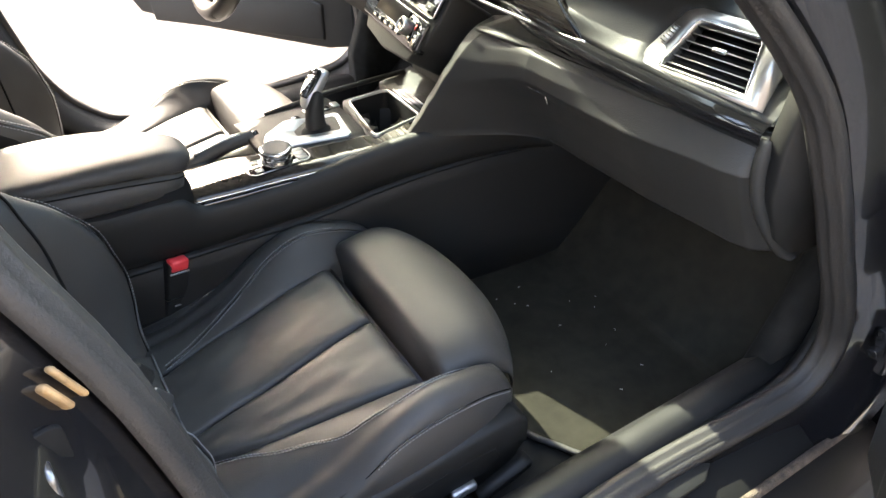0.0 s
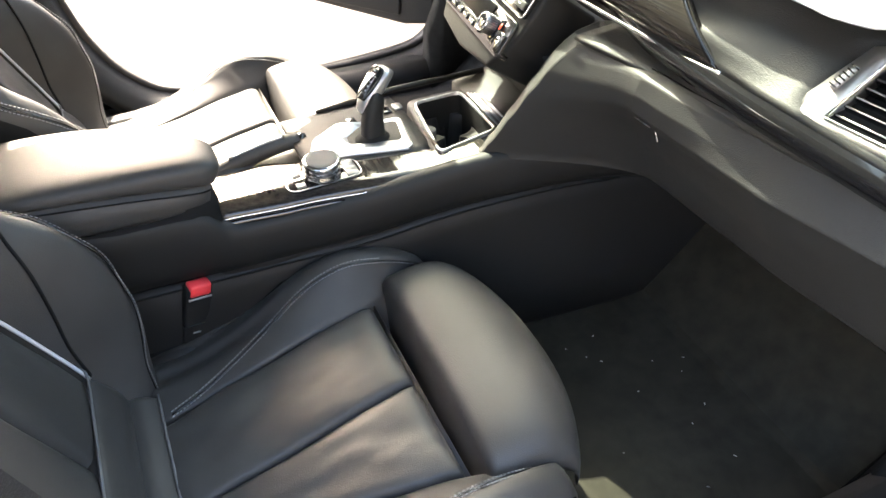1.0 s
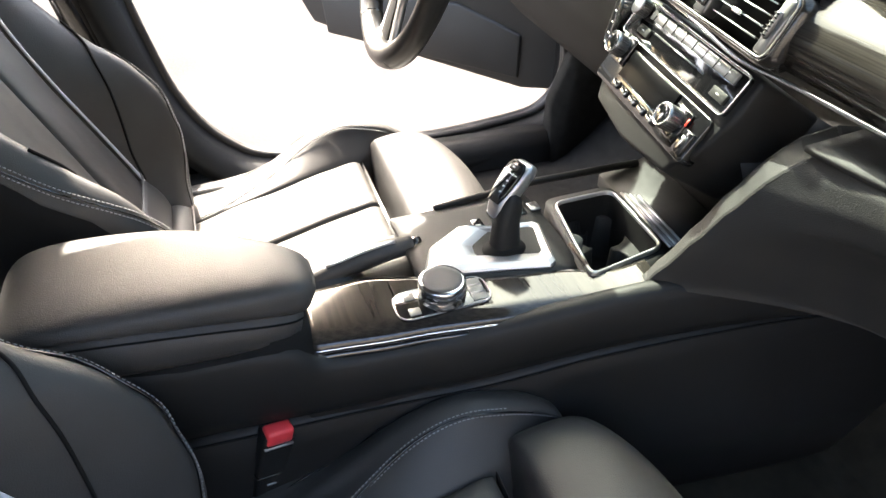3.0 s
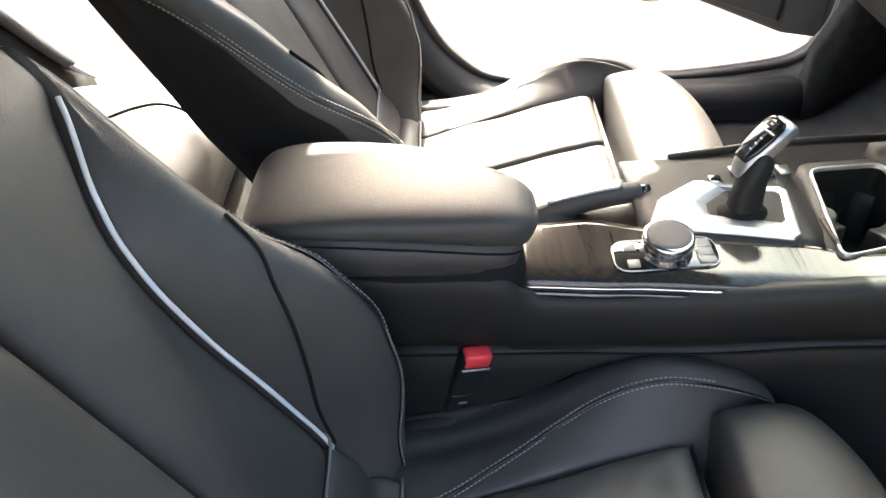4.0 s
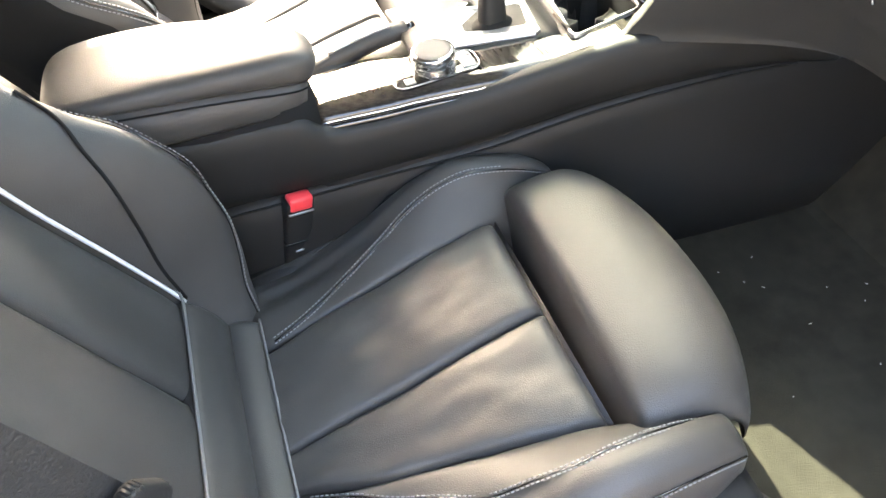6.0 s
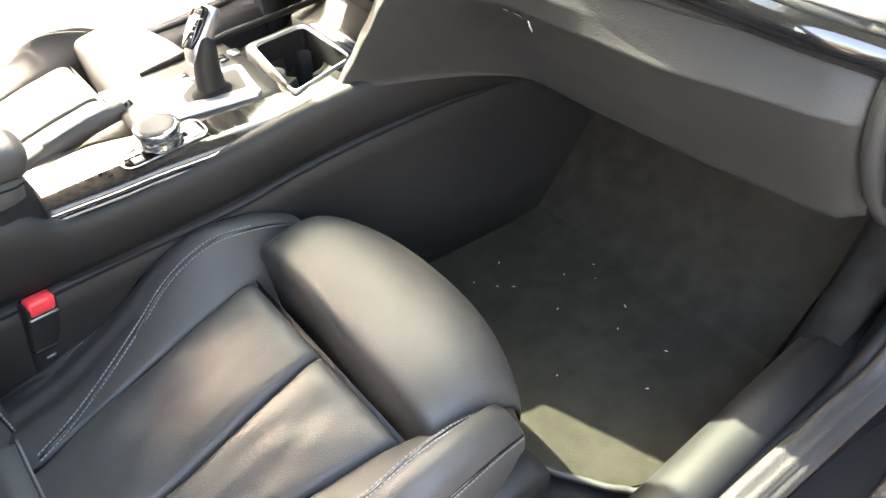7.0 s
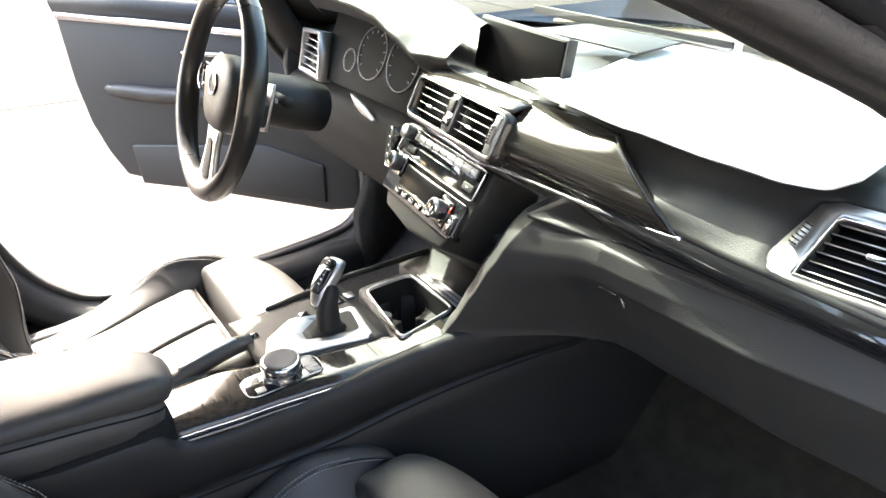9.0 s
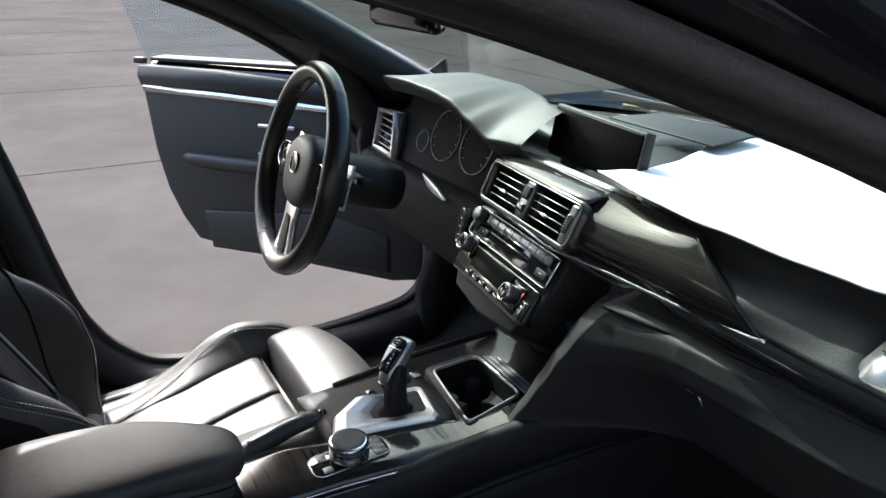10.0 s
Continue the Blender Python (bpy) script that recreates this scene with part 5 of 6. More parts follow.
# ---- seats ----
def seat(cx, dy):
    s = thing("sports_seat", "black leather sports seat with pale piping and thigh support", "seat", "front seats", at=(cx, -0.05 + dy, FLOOR))
    O = Vector((cx, dy, 0))

    def half_w(y):
        return lerp_table([(-0.27, 0.096), (-0.15, 0.128), (0.066, 0.162)], y)[0]

    def insert(side):
        def fn(u, v):
            y = -0.275 + 0.341 * v
            w = half_w(y)
            mid = 0.002 + 0.05 * max(0.0, 0.066 - y) / 0.34
            x = mid + (side * w - mid) * u
            puff = 0.007 * (1 - (2 * u - 1) ** 6) * (1 - abs(2 * v - 1) ** 8)
            z = lerp_table([(-0.275, 0.462), (-0.15, 0.476), (0.0, 0.500), (0.05, 0.507), (0.066, 0.499)], y)[0]
            wr = 0.0042 * noise.noise((x * 34 + side, y * 16 + x * 10, 3)) + 0.0016 * noise.noise((x * 80 + y * 30, y * 36, 5))
            return O + Vector((x, y, z + puff + wr * (1 - (2 * u - 1) ** 4)))
        return fn
    for side in (-1, 1):
        jp("cushion_panel", grid(insert(side), 16, 30, (0, 0, -0.06)), LEATHER, s, subsurf=1)
    jp("cushion_front", loft([[O + Vector((x, 0.0665, z)) for x, z in ((-0.163, 0.50), (0.163, 0.50), (0.17, 0.40), (-0.17, 0.40))], [O + Vector((x, 0.070, z)) for x, z in ((-0.163, 0.492), (0.163, 0.492), (0.17, 0.40), (-0.17, 0.40))]]), LEATHER, s)

    # thigh support
    pad_side = smooth_path([(0.0, 0, -0.085), (0.0, 0, -0.03), (0.03, 0, 0.0), (0.15, 0, 0.010), (0.45, 0, 0.016), (0.7, 0, 0.010), (0.88, 0, -0.012), (0.98, 0, -0.045), (1.0, 0, -0.085)], 4)

    def pad(u, v):
        a = 2 * u - 1
        wl = 0.190 + 0.014 * v
        x = 0.003 + wl * a
        yb, yf = 0.084 - 0.004 * a, 0.260 - 0.056 * abs(a) ** 2.4
        k, _, h = pad_side[min(32, round(v * 32))]
        edge = 1 - abs(a) ** 9
        drop = -0.018 * (1 - edge) - 0.006 * abs(a) ** 3
        return O + Vector((x, yb + (yf - yb) * k, 0.545 + h * (0.55 + 0.45 * edge) + drop))
    jp("thigh_support", grid(pad, 28, 32, (0, 0.0, -0.035)), LEATHER, s, "extending padded thigh support", subsurf=1)

    # cushion bolsters
    rows = [(-0.29, 0.102, 0.456, 0.211, 0.444, 0.254, 0.42), (-0.2, 0.118, 0.47, 0.22, 0.448, 0.262, 0.425), (-0.1, 0.138, 0.487, 0.228, 0.488, 0.268, 0.45), (-0.03, 0.15, 0.497, 0.232, 0.540, 0.272, 0.478), (0.03, 0.156, 0.502, 0.232, 0.562, 0.272, 0.482), (0.09, 0.17, 0.506, 0.228, 0.556, 0.268, 0.478), (0.13, 0.19, 0.5, 0.222, 0.545, 0.26, 0.47), (0.165, 0.198, 0.49, 0.216, 0.525, 0.248, 0.462), (0.18, 0.205, 0.47, 0.216, 0.498, 0.238, 0.455)]

    def bolster(side, u, y):
        xi, zi, xr, zr, xo, zo = lerp_table(rows, y)
        xm, zm = (xi + xr) / 2 + 0.002, (zi + zr) / 2 + 0.006
        pts = [(xi - 0.004, zi - 0.015), (xi, zi), (xm, zm), (xr - 0.018, zr - 0.004), (xr, zr), (xr + 0.022, zr - 0.010), (xo, zo + 0.02), (xo + 0.002, zo - 0.03), (xo - 0.006, zo - 0.08)]
        f = u * 8
        i = min(int(f), 7)
        p, q = pts[i], pts[i + 1]
        return O + Vector((side * (p[0] + (q[0] - p[0]) * (f - i)), y, p[1] + (q[1] - p[1]) * (f - i)))
    for side in (-1, 1):
        ys = [-0.29, -0.25, -0.20, -0.15, -0.10, -0.05, 0.0, 0.04, 0.07, 0.10, 0.13, 0.15, 0.165, 0.175, 0.180]
        rings = [[bolster(side, k / 16, y) for k in range(17)] + [O + Vector((side * 0.12, y, 0.39))] for y in ys]
        b = jp("cushion_bolster", loft(rings), LEATHER, s, subsurf=1)
        inb = [(-0.26, 0.125), (-0.233, 0.128), (-0.129, 0.21), (-0.056, 0.295), (0.012, 0.345), (0.078, 0.335), (0.165, 0.28)]
        path = smooth_path([bolster(side, lerp_table(inb, y)[0], y) + Vector((0, 0, 0.0014)) for y in [-0.25 + 0.415 * k / 10 for k in range(11)]], 4)
        jp("seam", tube(path, 0.0011, 5), GLOSS, b)
        bm = stitches([p + Vector((side * 0.0035, 0, 0.0028)) for p in path])
        stitches([p + Vector((-side * 0.0035, 0, -0.0006)) for p in path], bm=bm)
        jp("stitching", bm, THREAD, b, "fine grey double stitching")
        low = smooth_path([bolster(side, 0.665, y) + Vector((side * 0.0012, 0, 0.0004)) for y in [-0.25 + 0.42 * k / 8 for k in range(9)]], 4)
        jp("seam", tube(low, 0.0012, 5), GLOSS, b)
        jp("stitching", stitches([p + Vector((side * 0.0012, 0, -0.0045)) for p in low]), THREAD, b, "fine grey stitching")
    # base and side covers
    jp("base", rbox((0.46, 0.40, 0.10), O + Vector((0, -0.07, 0.385)), None, 0.02, 2), PLASTIC, s)
    for side in (-1, 1):
        bm = loft([[O + Vector((side * x, y, z)) for x, z in ((0.235, zt), (0.274, zt - 0.002), (0.280, zt - 0.010), (0.280, zt - 0.05), (0.272, zb), (0.225, zb))] for y, zt, zb in ((-0.33, 0.435, 0.33), (-0.2, 0.443, 0.32), (-0.1, 0.458, 0.325), (0.0, 0.470, 0.33), (0.10, 0.480, 0.35), (0.16, 0.480, 0.375), (0.178, 0.465, 0.40))])
        cov = jp("side_cover", bm, PLASTIC, s, "dark plastic seat side cover")
        panel_pts = [(-0.22, 0.372), (0.10, 0.392), (0.128, 0.412), (0.118, 0.436), (0.04, 0.436), (-0.22, 0.414)]
        jp("cover_panel", outline(panel_pts, 0.004, Matrix(((0, -side, 0, O.x + side * 0.2815), (1, 0, 0, O.y), (0, 0, 1, 0), (0, 0, 0, 1))), 0.001), BLACK, cov, "raised panel of the side cover")
        jp("switch", rbox((0.016, 0.045, 0.016), O + Vector((side * 0.284, 0.060, 0.382)), None, 0.005), SILVER, cov, "pale seat switch")
        jp("pull_lever", loft([[O + Vector((side * x, y, z + h)) for x, h in ((0.268, 0), (0.292, 0.002), (0.292, 0.016), (0.268, 0.018))] for y, z in ((0.09, 0.330), (0.12, 0.338), (0.17, 0.352), (0.185, 0.356))]), PLASTIC, cov, "dark seat adjusting lever")
        for yy in (-0.24, 0.08):
            jp("rail_foot", rbox((0.04, 0.07, 0.10), O + Vector((side * 0.20, yy, FLOOR + 0.055)), None, 0.008), PLASTIC, s)
        jp("rail", rbox((0.035, 0.52, 0.022), O + Vector((side * 0.20, -0.08, FLOOR + 0.014)), None, 0.004), SILVER, s)

    # backrest
    B = O + Vector((0, -0.292, 0.4259))
    U, N = Vector((0, -0.423, 0.906)), Vector((0, 0.906, 0.423))

    def back(w, t, n):
        return B + Vector((w, 0, 0)) + U * t + N * n

    PIPE = [(-0.03, 0.100), (0.05, 0.135), (0.115, 0.154), (0.22, 0.152), (0.327, 0.145), (0.413, 0.150), (0.470, 0.172), (0.515, 0.210), (0.545, 0.252)]

    def pipe_w(t):
        return sum(lerp_table(PIPE, t + k * 0.012)[0] for k in range(-3, 4)) / 7

    def panel(side):
        def fn(u, v):
            t = -0.03 + 0.69 * v
            wmax = min(pipe_w(t), 0.262) if t < 0.545 else 0.262 - 0.9 * max(0, t - 0.58) ** 1.2
            w0 = -0.034 * min(1.0, max(0.0, (t - 0.02) / 0.5))
            w = w0 + (side * wmax - w0) * u
            n = 0.008 * (1 - (2 * u - 1) ** 4) * (1 - abs(2 * v - 1) ** 10) - 0.02 * max(0, (t - 0.56) / 0.1)
            return back(w, t, n + 0.0015 * noise.noise((w * 30, t * 14, side)))
        return fn
    for side in (-1, 1):
        jp("backrest_panel", grid(panel(side), 14, 40, (0, -0.05, -0.02)), LEATHER, s, subsurf=1)
        pth = [back(side * w, t, 0.008) for t, w in [(t0, pipe_w(t0)) for t0 in [0.115 + 0.43 * k / 40 for k in range(41)]]]
        jp("piping", tube(pth, 0.0025, 8), PIPING, s, "pale grey piping")
        low = [back(side * pipe_w(t0), t0, 0.006) for t0 in [-0.03 + 0.145 * k / 10 for k in range(11)]]
        jp("welt", tube(low, 0.0018, 6), PIPING, s)
        rid = [(-0.05, 0.196, 0.008, 0.232), (0.03, 0.206, 0.050, 0.236), (0.10, 0.217, 0.088, 0.244), (0.15, 0.221, 0.106, 0.248), (0.21, 0.224, 0.115, 0.252), (0.28, 0.224, 0.105, 0.256), (0.352, 0.220, 0.072, 0.266), (0.43, 0.224, 0.050, 0.264), (0.50, 0.240, 0.026, 0.266), (0.55, 0.258, 0.006, 0.266), (0.60, 0.255, -0.012, 0.262)]

        def bol(u, t, side=side, rid=rid):
            wr, nr, wo = lerp_table(rid, t)
            wp = min(pipe_w(t), 0.25)
            pts = [(wp, -0.012), (wp + 0.003, 0.004), (wp + (wr - wp) * 0.45, nr * 0.55 + 0.006), (wr - 0.012, nr - 0.003), (wr + 0.004, nr), (wr + 0.024, nr - 0.014), (wo, nr - 0.05), (wo, -0.06), (wo - 0.03, -0.10)]
            f = u * 8
            i = min(int(f), 7)
            p, q = pts[i], pts[i + 1]
            return back(side * (p[0] + (q[0] - p[0]) * (f - i)), t, p[1] + (q[1] - p[1]) * (f - i))
        ts = [-0.05 + 0.65 * k / 22 for k in range(23)]
        rings = [[bol(k / 16, t) for k in range(17)] for t in ts]
        b = jp("backrest_bolster", loft(rings), LEATHER, s, subsurf=1)
        # matt black sheet over the outer side: shade on the leather as colour
        jp("side_panel", grid(lambda u, v: bol(0.70 + 0.30 * u, -0.045 + 0.62 * v) + Vector((side * 0.0025, 0, 0)) + N * 0.001, 10, 24), BLACK, b, "backrest side leather, its shade put in as matt black")
        seam = []
        for t0, w0 in ((0.392, 0.222), (0.352, 0.210), (0.317, 0.192), (0.274, 0.180), (0.217, 0.171), (0.165, 0.163), (0.115, 0.156)):
            u0 = min((0.125 + 0.375 * j / 600 for j in range(601)), key=lambda uu: abs(abs((bol(uu, t0) - B).x) - w0))
            seam.append(bol(u0, t0) + N * 0.002)
        seam = smooth_path(seam, 8)
        jp("seam", tube(seam, 0.0022, 6), BLACK, b)
        over = [(-0.03, 0.31), (0.05, 0.33), (0.149, 0.385), (0.225, 0.49), (0.302, 0.62), (0.377, 0.66), (0.446, 0.675), (0.54, 0.68)]
        edge = smooth_path([bol(lerp_table(over, t0)[0], t0) + N * 0.0012 + Vector((side * 0.0008, 0, 0)) for t0 in [0.54 - 0.57 * k / 14 for k in range(15)]], 4)
        jp("seam", tube(edge, 0.0010, 5), GLOSS, b)
        bm = stitches([p + Vector((side * 0.003, 0.0002, -0.004)) for p in edge])
        stitches([p + Vector((-side * 0.002, 0.003, 0.0035)) for p in edge], bm=bm)
        jp("stitching", bm, THREAD, b, "fine grey double stitching")
    # gusset between backrest and cushion
    def lower_strip(u, v):
        w = -0.150 + 0.300 * u
        t = 0.124 - 0.088 * v
        return back(w, t, 0.0105 + 0.006 * math.sin(math.pi * v) - 0.010 * v * v + 0.012 * v)
    jp("lower_gusset", grid(lower_strip, 24, 8, (0, -0.02, -0.01)), LEATHER, s, "narrow leather gusset under the backrest panel", subsurf=1)
    jp("welt", tube(smooth_path([back(-0.157, 0.135, 0.008), back(-0.148, 0.126, 0.012), back(-0.10, 0.1245, 0.0125), back(0.10, 0.1245, 0.0125), back(0.148, 0.126, 0.012), back(0.157, 0.135, 0.008)], 6), 0.0019, 6), WELT, s)

    def rear_strip(u, v):
        w = -0.150 + 0.300 * u
        y = -0.304 + 0.042 * v
        return O + Vector((w, y, 0.468 + 0.012 * math.sin(math.pi * (0.25 + 0.75 * v)) - 0.004 * v))
    jp("rear_gusset", grid(rear_strip, 24, 8, (0, 0, -0.02)), LEATHER, s, "narrow leather gusset behind the cushion panels", subsurf=1)
    jp("welt", tube([rear_strip(k / 20, 0.97) + Vector((0, 0.001, 0.001)) for k in range(21)], 0.0018, 6), WELT, s)
    # rear shell
    rings = []
    for t, w, n in ((-0.08, 0.20, -0.10), (0.0, 0.245, -0.115), (0.25, 0.255, -0.12), (0.5, 0.25, -0.105), (0.62, 0.22, -0.085), (0.67, 0.17, -0.06)):
        rings.append([back(x * w, t, n * z) for x, z in ((-1, 0.25), (-1, 0.8), (-0.7, 1), (0.7, 1), (1, 0.8), (1, 0.25))])
    jp("back_shell", loft(rings), PLASTIC, s, "dark plastic backrest shell", subsurf=1)
    return s


SEAT = seat(0.381, 0.004)
SEAT["label"] = "black leather passenger seat with pale piping and thigh support"
drv = copy_thing(SEAT, Matrix.Translation((-0.375, -0.03, FLOOR)))
drv["label"] = "sunlit black leather driver seat with pale piping"


def buckle(x, side, label):
    b = thing("seat_belt_buckle", label, "belt buckle", "belt buckles", at=(x, -0.19, 0.42))
    m = basis((x, -0.178, 0.499), (-side * 0.25, 0.93, -0.22), (side * 0.02, 0.28, 0.96))
    jp("body", rbox((0.040, 0.024, 0.112), (0, 0, -0.009), m, 0.005, 3), PLASTIC, b)
    jp("release_button", rbox((0.034, 0.020, 0.022), (0, -0.003, 0.0415), m, 0.004, 2), RED, b, "bright red release button")
    jp("slot", rbox((0.036, 0.012, 0.003), (0, -0.008, 0.0285), m, 0.0008), SILVER, b)
    jp("band", rbox((0.041, 0.025, 0.0025), (0, 0, -0.026), m, 0.0005), GLOSS, b)
    jp("band_edge", rbox((0.020, 0.0262, 0.003), (0.004, 0, -0.042), m, 0.0005), SILVER, b)
    jp("stem", rbox((0.03, 0.016, 0.14), (0, 0.002, -0.11), m, 0.004), PLASTIC, b)


buckle(0.112, 1, "black seat belt buckle with red button beside the passenger seat")
buckle(-0.125, -1, "black seat belt buckle with red button beside the driver seat")


def rear_seat():
    r = thing("rear_bench", "black leather rear bench seat in sunlight", "rear seat", at=(0, -1.1, FLOOR))
    for cx in (-0.36, 0.36):
        def cush(u, v, cx=cx):
            a = 2 * u - 1
            return Vector((cx + 0.33 * a, -1.32 + 0.70 * v, 0.46 + 0.055 * v + 0.02 * (1 - a ** 4) - 0.05 * max(0, v - 0.85) / 0.15))
        jp("cushion", grid(cush, 12, 14, (0, 0.0, -0.16)), LEATHER, r, subsurf=1)
        def bk(u, v, cx=cx):
            a = 2 * u - 1
            return Vector((cx + 0.33 * a, -1.30 - 0.27 * v, 0.48 + 0.55 * v)) + Vector((0, 0.8, 0.3)) * (0.03 * (1 - a ** 4) * (1 - (2 * v - 1) ** 6))
        jp("backrest", grid(bk, 12, 16, (0, -0.12, -0.04)), LEATHER, r, subsurf=1)
    def bridge(u, v):
        return Vector((-0.05 + 0.10 * u, -1.32 + 0.66 * v, 0.48 + 0.03 * v))
    jp("seam", tube(smooth_path([(-0.44, -0.83, 0.535), (-0.470, -0.800, 0.535), (-0.497, -0.755, 0.537), (-0.505, -0.712, 0.536), (-0.491, -0.665, 0.525), (-0.47, -0.63, 0.50)], 6), 0.003, 6), BLACK, r)
    jp("middle", grid(bridge, 4, 8, (0, 0, -0.18)), LEATHER, r)
    jp("base", rbox((1.34, 0.60, 0.14), (0, -1.0, FLOOR + 0.07), None, 0.03), PLASTIC, r)


rear_seat()


def rear_ledge():
    r = thing("rear_armrest_ledge", "padded leather ledge with silver tip beside the rear seat", "ledge", at=(-0.78, -1.25, 0.60))
    rings = []
    for y, x, z, w in ((-0.965, -0.750, 0.488, 0.012), (-1.0, -0.760, 0.510, 0.030), (-1.08, -0.775, 0.595, 0.036), (-1.2, -0.79, 0.705, 0.036), (-1.45, -0.80, 0.785, 0.036), (-1.65, -0.80, 0.82, 0.03)):
        rings.append([Vector((x + w * math.cos(k * math.tau / 14), y, z + 0.8 * w * math.sin(k * math.tau / 14))) for k in range(14)])
    jp("pad", loft(rings), LEATHER, r, "stitched leather roll", subsurf=1)
    jp("tip", loft([[Vector((x + w * math.cos(k * math.tau / 10), y, z + 0.6 * w * math.sin(k * math.tau / 10))) for k in range(10)] for y, x, z, w in ((-1.0, -0.760, 0.506, 0.024), (-0.97, -0.748, 0.490, 0.016), (-0.935, -0.735, 0.474, 0.004))]), SILVER, r, "pointed silver tip")
    jp("stitching", stitches([(-0.742, -1.0, 0.527), (-0.755, -1.08, 0.617), (-0.77, -1.2, 0.729), (-0.78, -1.45, 0.811)]), THREAD, r)


rear_ledge()


# ---- floor mat ----
def floor_mat():
    m = thing("floor_mat", "dark pile floor mat with bound edge, specked with dust", "floor mat", at=(0.46, 0.45, FLOOR))
    pts = [(0.20, 0.235), (0.54, 0.226), (0.60, 0.240), (0.65, 0.268), (0.69, 0.296), (0.714, 0.345), (0.716, 0.60), (0.20, 0.60)]
    bm = bmesh.new()
    lo, hi = FLOOR + 0.004, FLOOR + 0.014
    loft([[Vector((x, y, lo)) for x, y in pts], [Vector((x, y, hi)) for x, y in pts]], bm=bm)
    jp("mat_face", bm, MATTING, m, smooth=False)
    jp("toe_flap", loft([[Vector((x, 0.60, lo)), Vector((x, 0.60, hi)), Vector((x, 0.62, FLOOR + 0.018)), Vector((x, 0.88, FLOOR + 0.25)), Vector((x, 0.885, FLOOR + 0.24)), Vector((x, 0.62, FLOOR + 0.004))] for x in (0.20, 0.70)]), MATTING, m, smooth=False)
    jp("binding", tube(smooth_path([(x, y, hi) for x, y in pts[:7]], 6), 0.006, 6), RUBBER, m, "rolled black binding")
    random.seed(4)
    bm = None
    for _ in range(14):
        bm = rbox((0.0016 + 0.004 * random.random(), 0.0009, 0.0006), (0, 0, 0), pose(0.25 + 0.42 * random.random(), 0.28 + 0.3 * random.random(), hi + 0.0012, 0, 0, 180 * random.random()), 0, bm=bm)
    tagged(part("dust_specks", bm, INK), "pale dust specks on the floor mat", "dust", kind="stuff")


floor_mat()


# ---- doors ----
def driver_door():
    hinge, end = Vector((-0.885, 0.735, 0)), Vector((-1.652, 0.058, 0))
    r = (end - hinge).normalized()
    m = basis((hinge.x, hinge.y, -0.018), -r, (0, 0, 1))
    # in m: x runs from the hinge (0) to minus the door's length, y points away from the cabin side
    d = thing("door_1", "open driver door with dark trim and a bright strip", "car door", "car doors", "structure", at=hinge + Vector((0, 0, 0.36)))
    L = (end - hinge).length
    pts = [(0.0, 0.40), (0.0, 0.98), (-0.30, 1.02), (-L, 1.03), (-L, 0.95), (-L + 0.02, 0.75), (-L + 0.045, 0.62), (-L + 0.09, 0.52), (-L + 0.148, 0.437), (-L + 0.40, 0.41), (-0.15, 0.38)]
    jp("skin", outline(pts, 0.06, m @ pose(0, 0.05, 0), 0.02, 3), PAINT, d)
    inset = [(-0.05, 0.42), (-0.05, 0.96), (-0.30, 1.0), (-L + 0.012, 1.02), (-L + 0.012, 0.94), (-L + 0.03, 0.75), (-L + 0.06, 0.62), (-L + 0.105, 0.525), (-L + 0.16, 0.45), (-L + 0.40, 0.425), (-0.15, 0.40)]
    jp("trim_panel", outline(inset, 0.06, m @ pose(0, 0.0, 0), 0.012, 2), DASH, d, "dark grained inner trim")
    jp("bright_strip", loft([[m @ Vector((x, -0.008 + q, z + p)) for p, q in ((-0.010, 0), (0.010, 0), (0.010, 0.012), (-0.010, 0.012))] for x, z in ((-L + 0.02, 0.953), (-L + 0.3, 0.945), (-0.30, 0.925), (-0.12, 0.91))]), CHROME, d, "satin bright trim strip")
    jp("upper_roll", loft([[m @ Vector((x, q, z + p)) for p, q in ((-0.035, 0.0), (0.0, -0.014), (0.03, -0.004), (0.03, 0.03), (-0.035, 0.03))] for x, z in ((-L + 0.01, 0.992), (-L + 0.3, 0.99), (-0.06, 0.955))]), DASH, d)
    jp("arm_shelf", loft([[m @ Vector((x, -w, z)), m @ Vector((x, -w, z - 0.03)), m @ Vector((x, 0.01, z - 0.07)), m @ Vector((x, 0.01, z + 0.01))] for x, z, w in ((-L + 0.12, 0.76, 0.01), (-L + 0.3, 0.755, 0.055), (-0.4, 0.76, 0.055), (-0.22, 0.80, 0.01))]), LEATHER, d, "padded arm shelf", subsurf=1)
    jp("door_handle", rbox((0.13, 0.012, 0.014), (-0.52, -0.012, 0.865), m, 0.005), CHROME, d, "chrome door release")
    for k in range(4):
        jp("window_key", rbox((0.018, 0.012, 0.008), (-0.56 + (k % 2) * 0.025, -0.045, 0.774 + (k // 2) * 0.012), m, 0.002), SILVER, d)
    jp("pocket", outline([(-L + 0.22, 0.43), (-L + 0.20, 0.56), (-0.35, 0.60), (-0.16, 0.55), (-0.16, 0.43)], 0.03, m @ pose(0, -0.008, 0), 0.006), DASH, d)
    g = grid(lambda u, v: m @ Vector((-L + (L - 0.13) * u - 0.20 * v * (1 - u) - 0.558 * v * u, 0.055 + 0.07 * v, 1.03 + 0.34 * v)), 8, 6)
    jp("window_pane", g, SIDE_GLASS, d, "tinted frameless window pane")
    jp("tip", rbox((0.045, 0.02, 0.02), (-L - 0.008, 0.03, 1.034), m, 0.006), RUBBER, d)
    jp("waist_seal", rbox((L - 0.04, 0.074, 0.012), (-L / 2, 0.079, 1.018), m @ pose(0, 0, 0.02), 0.004), RUBBER, d, "black rubber waist seal")
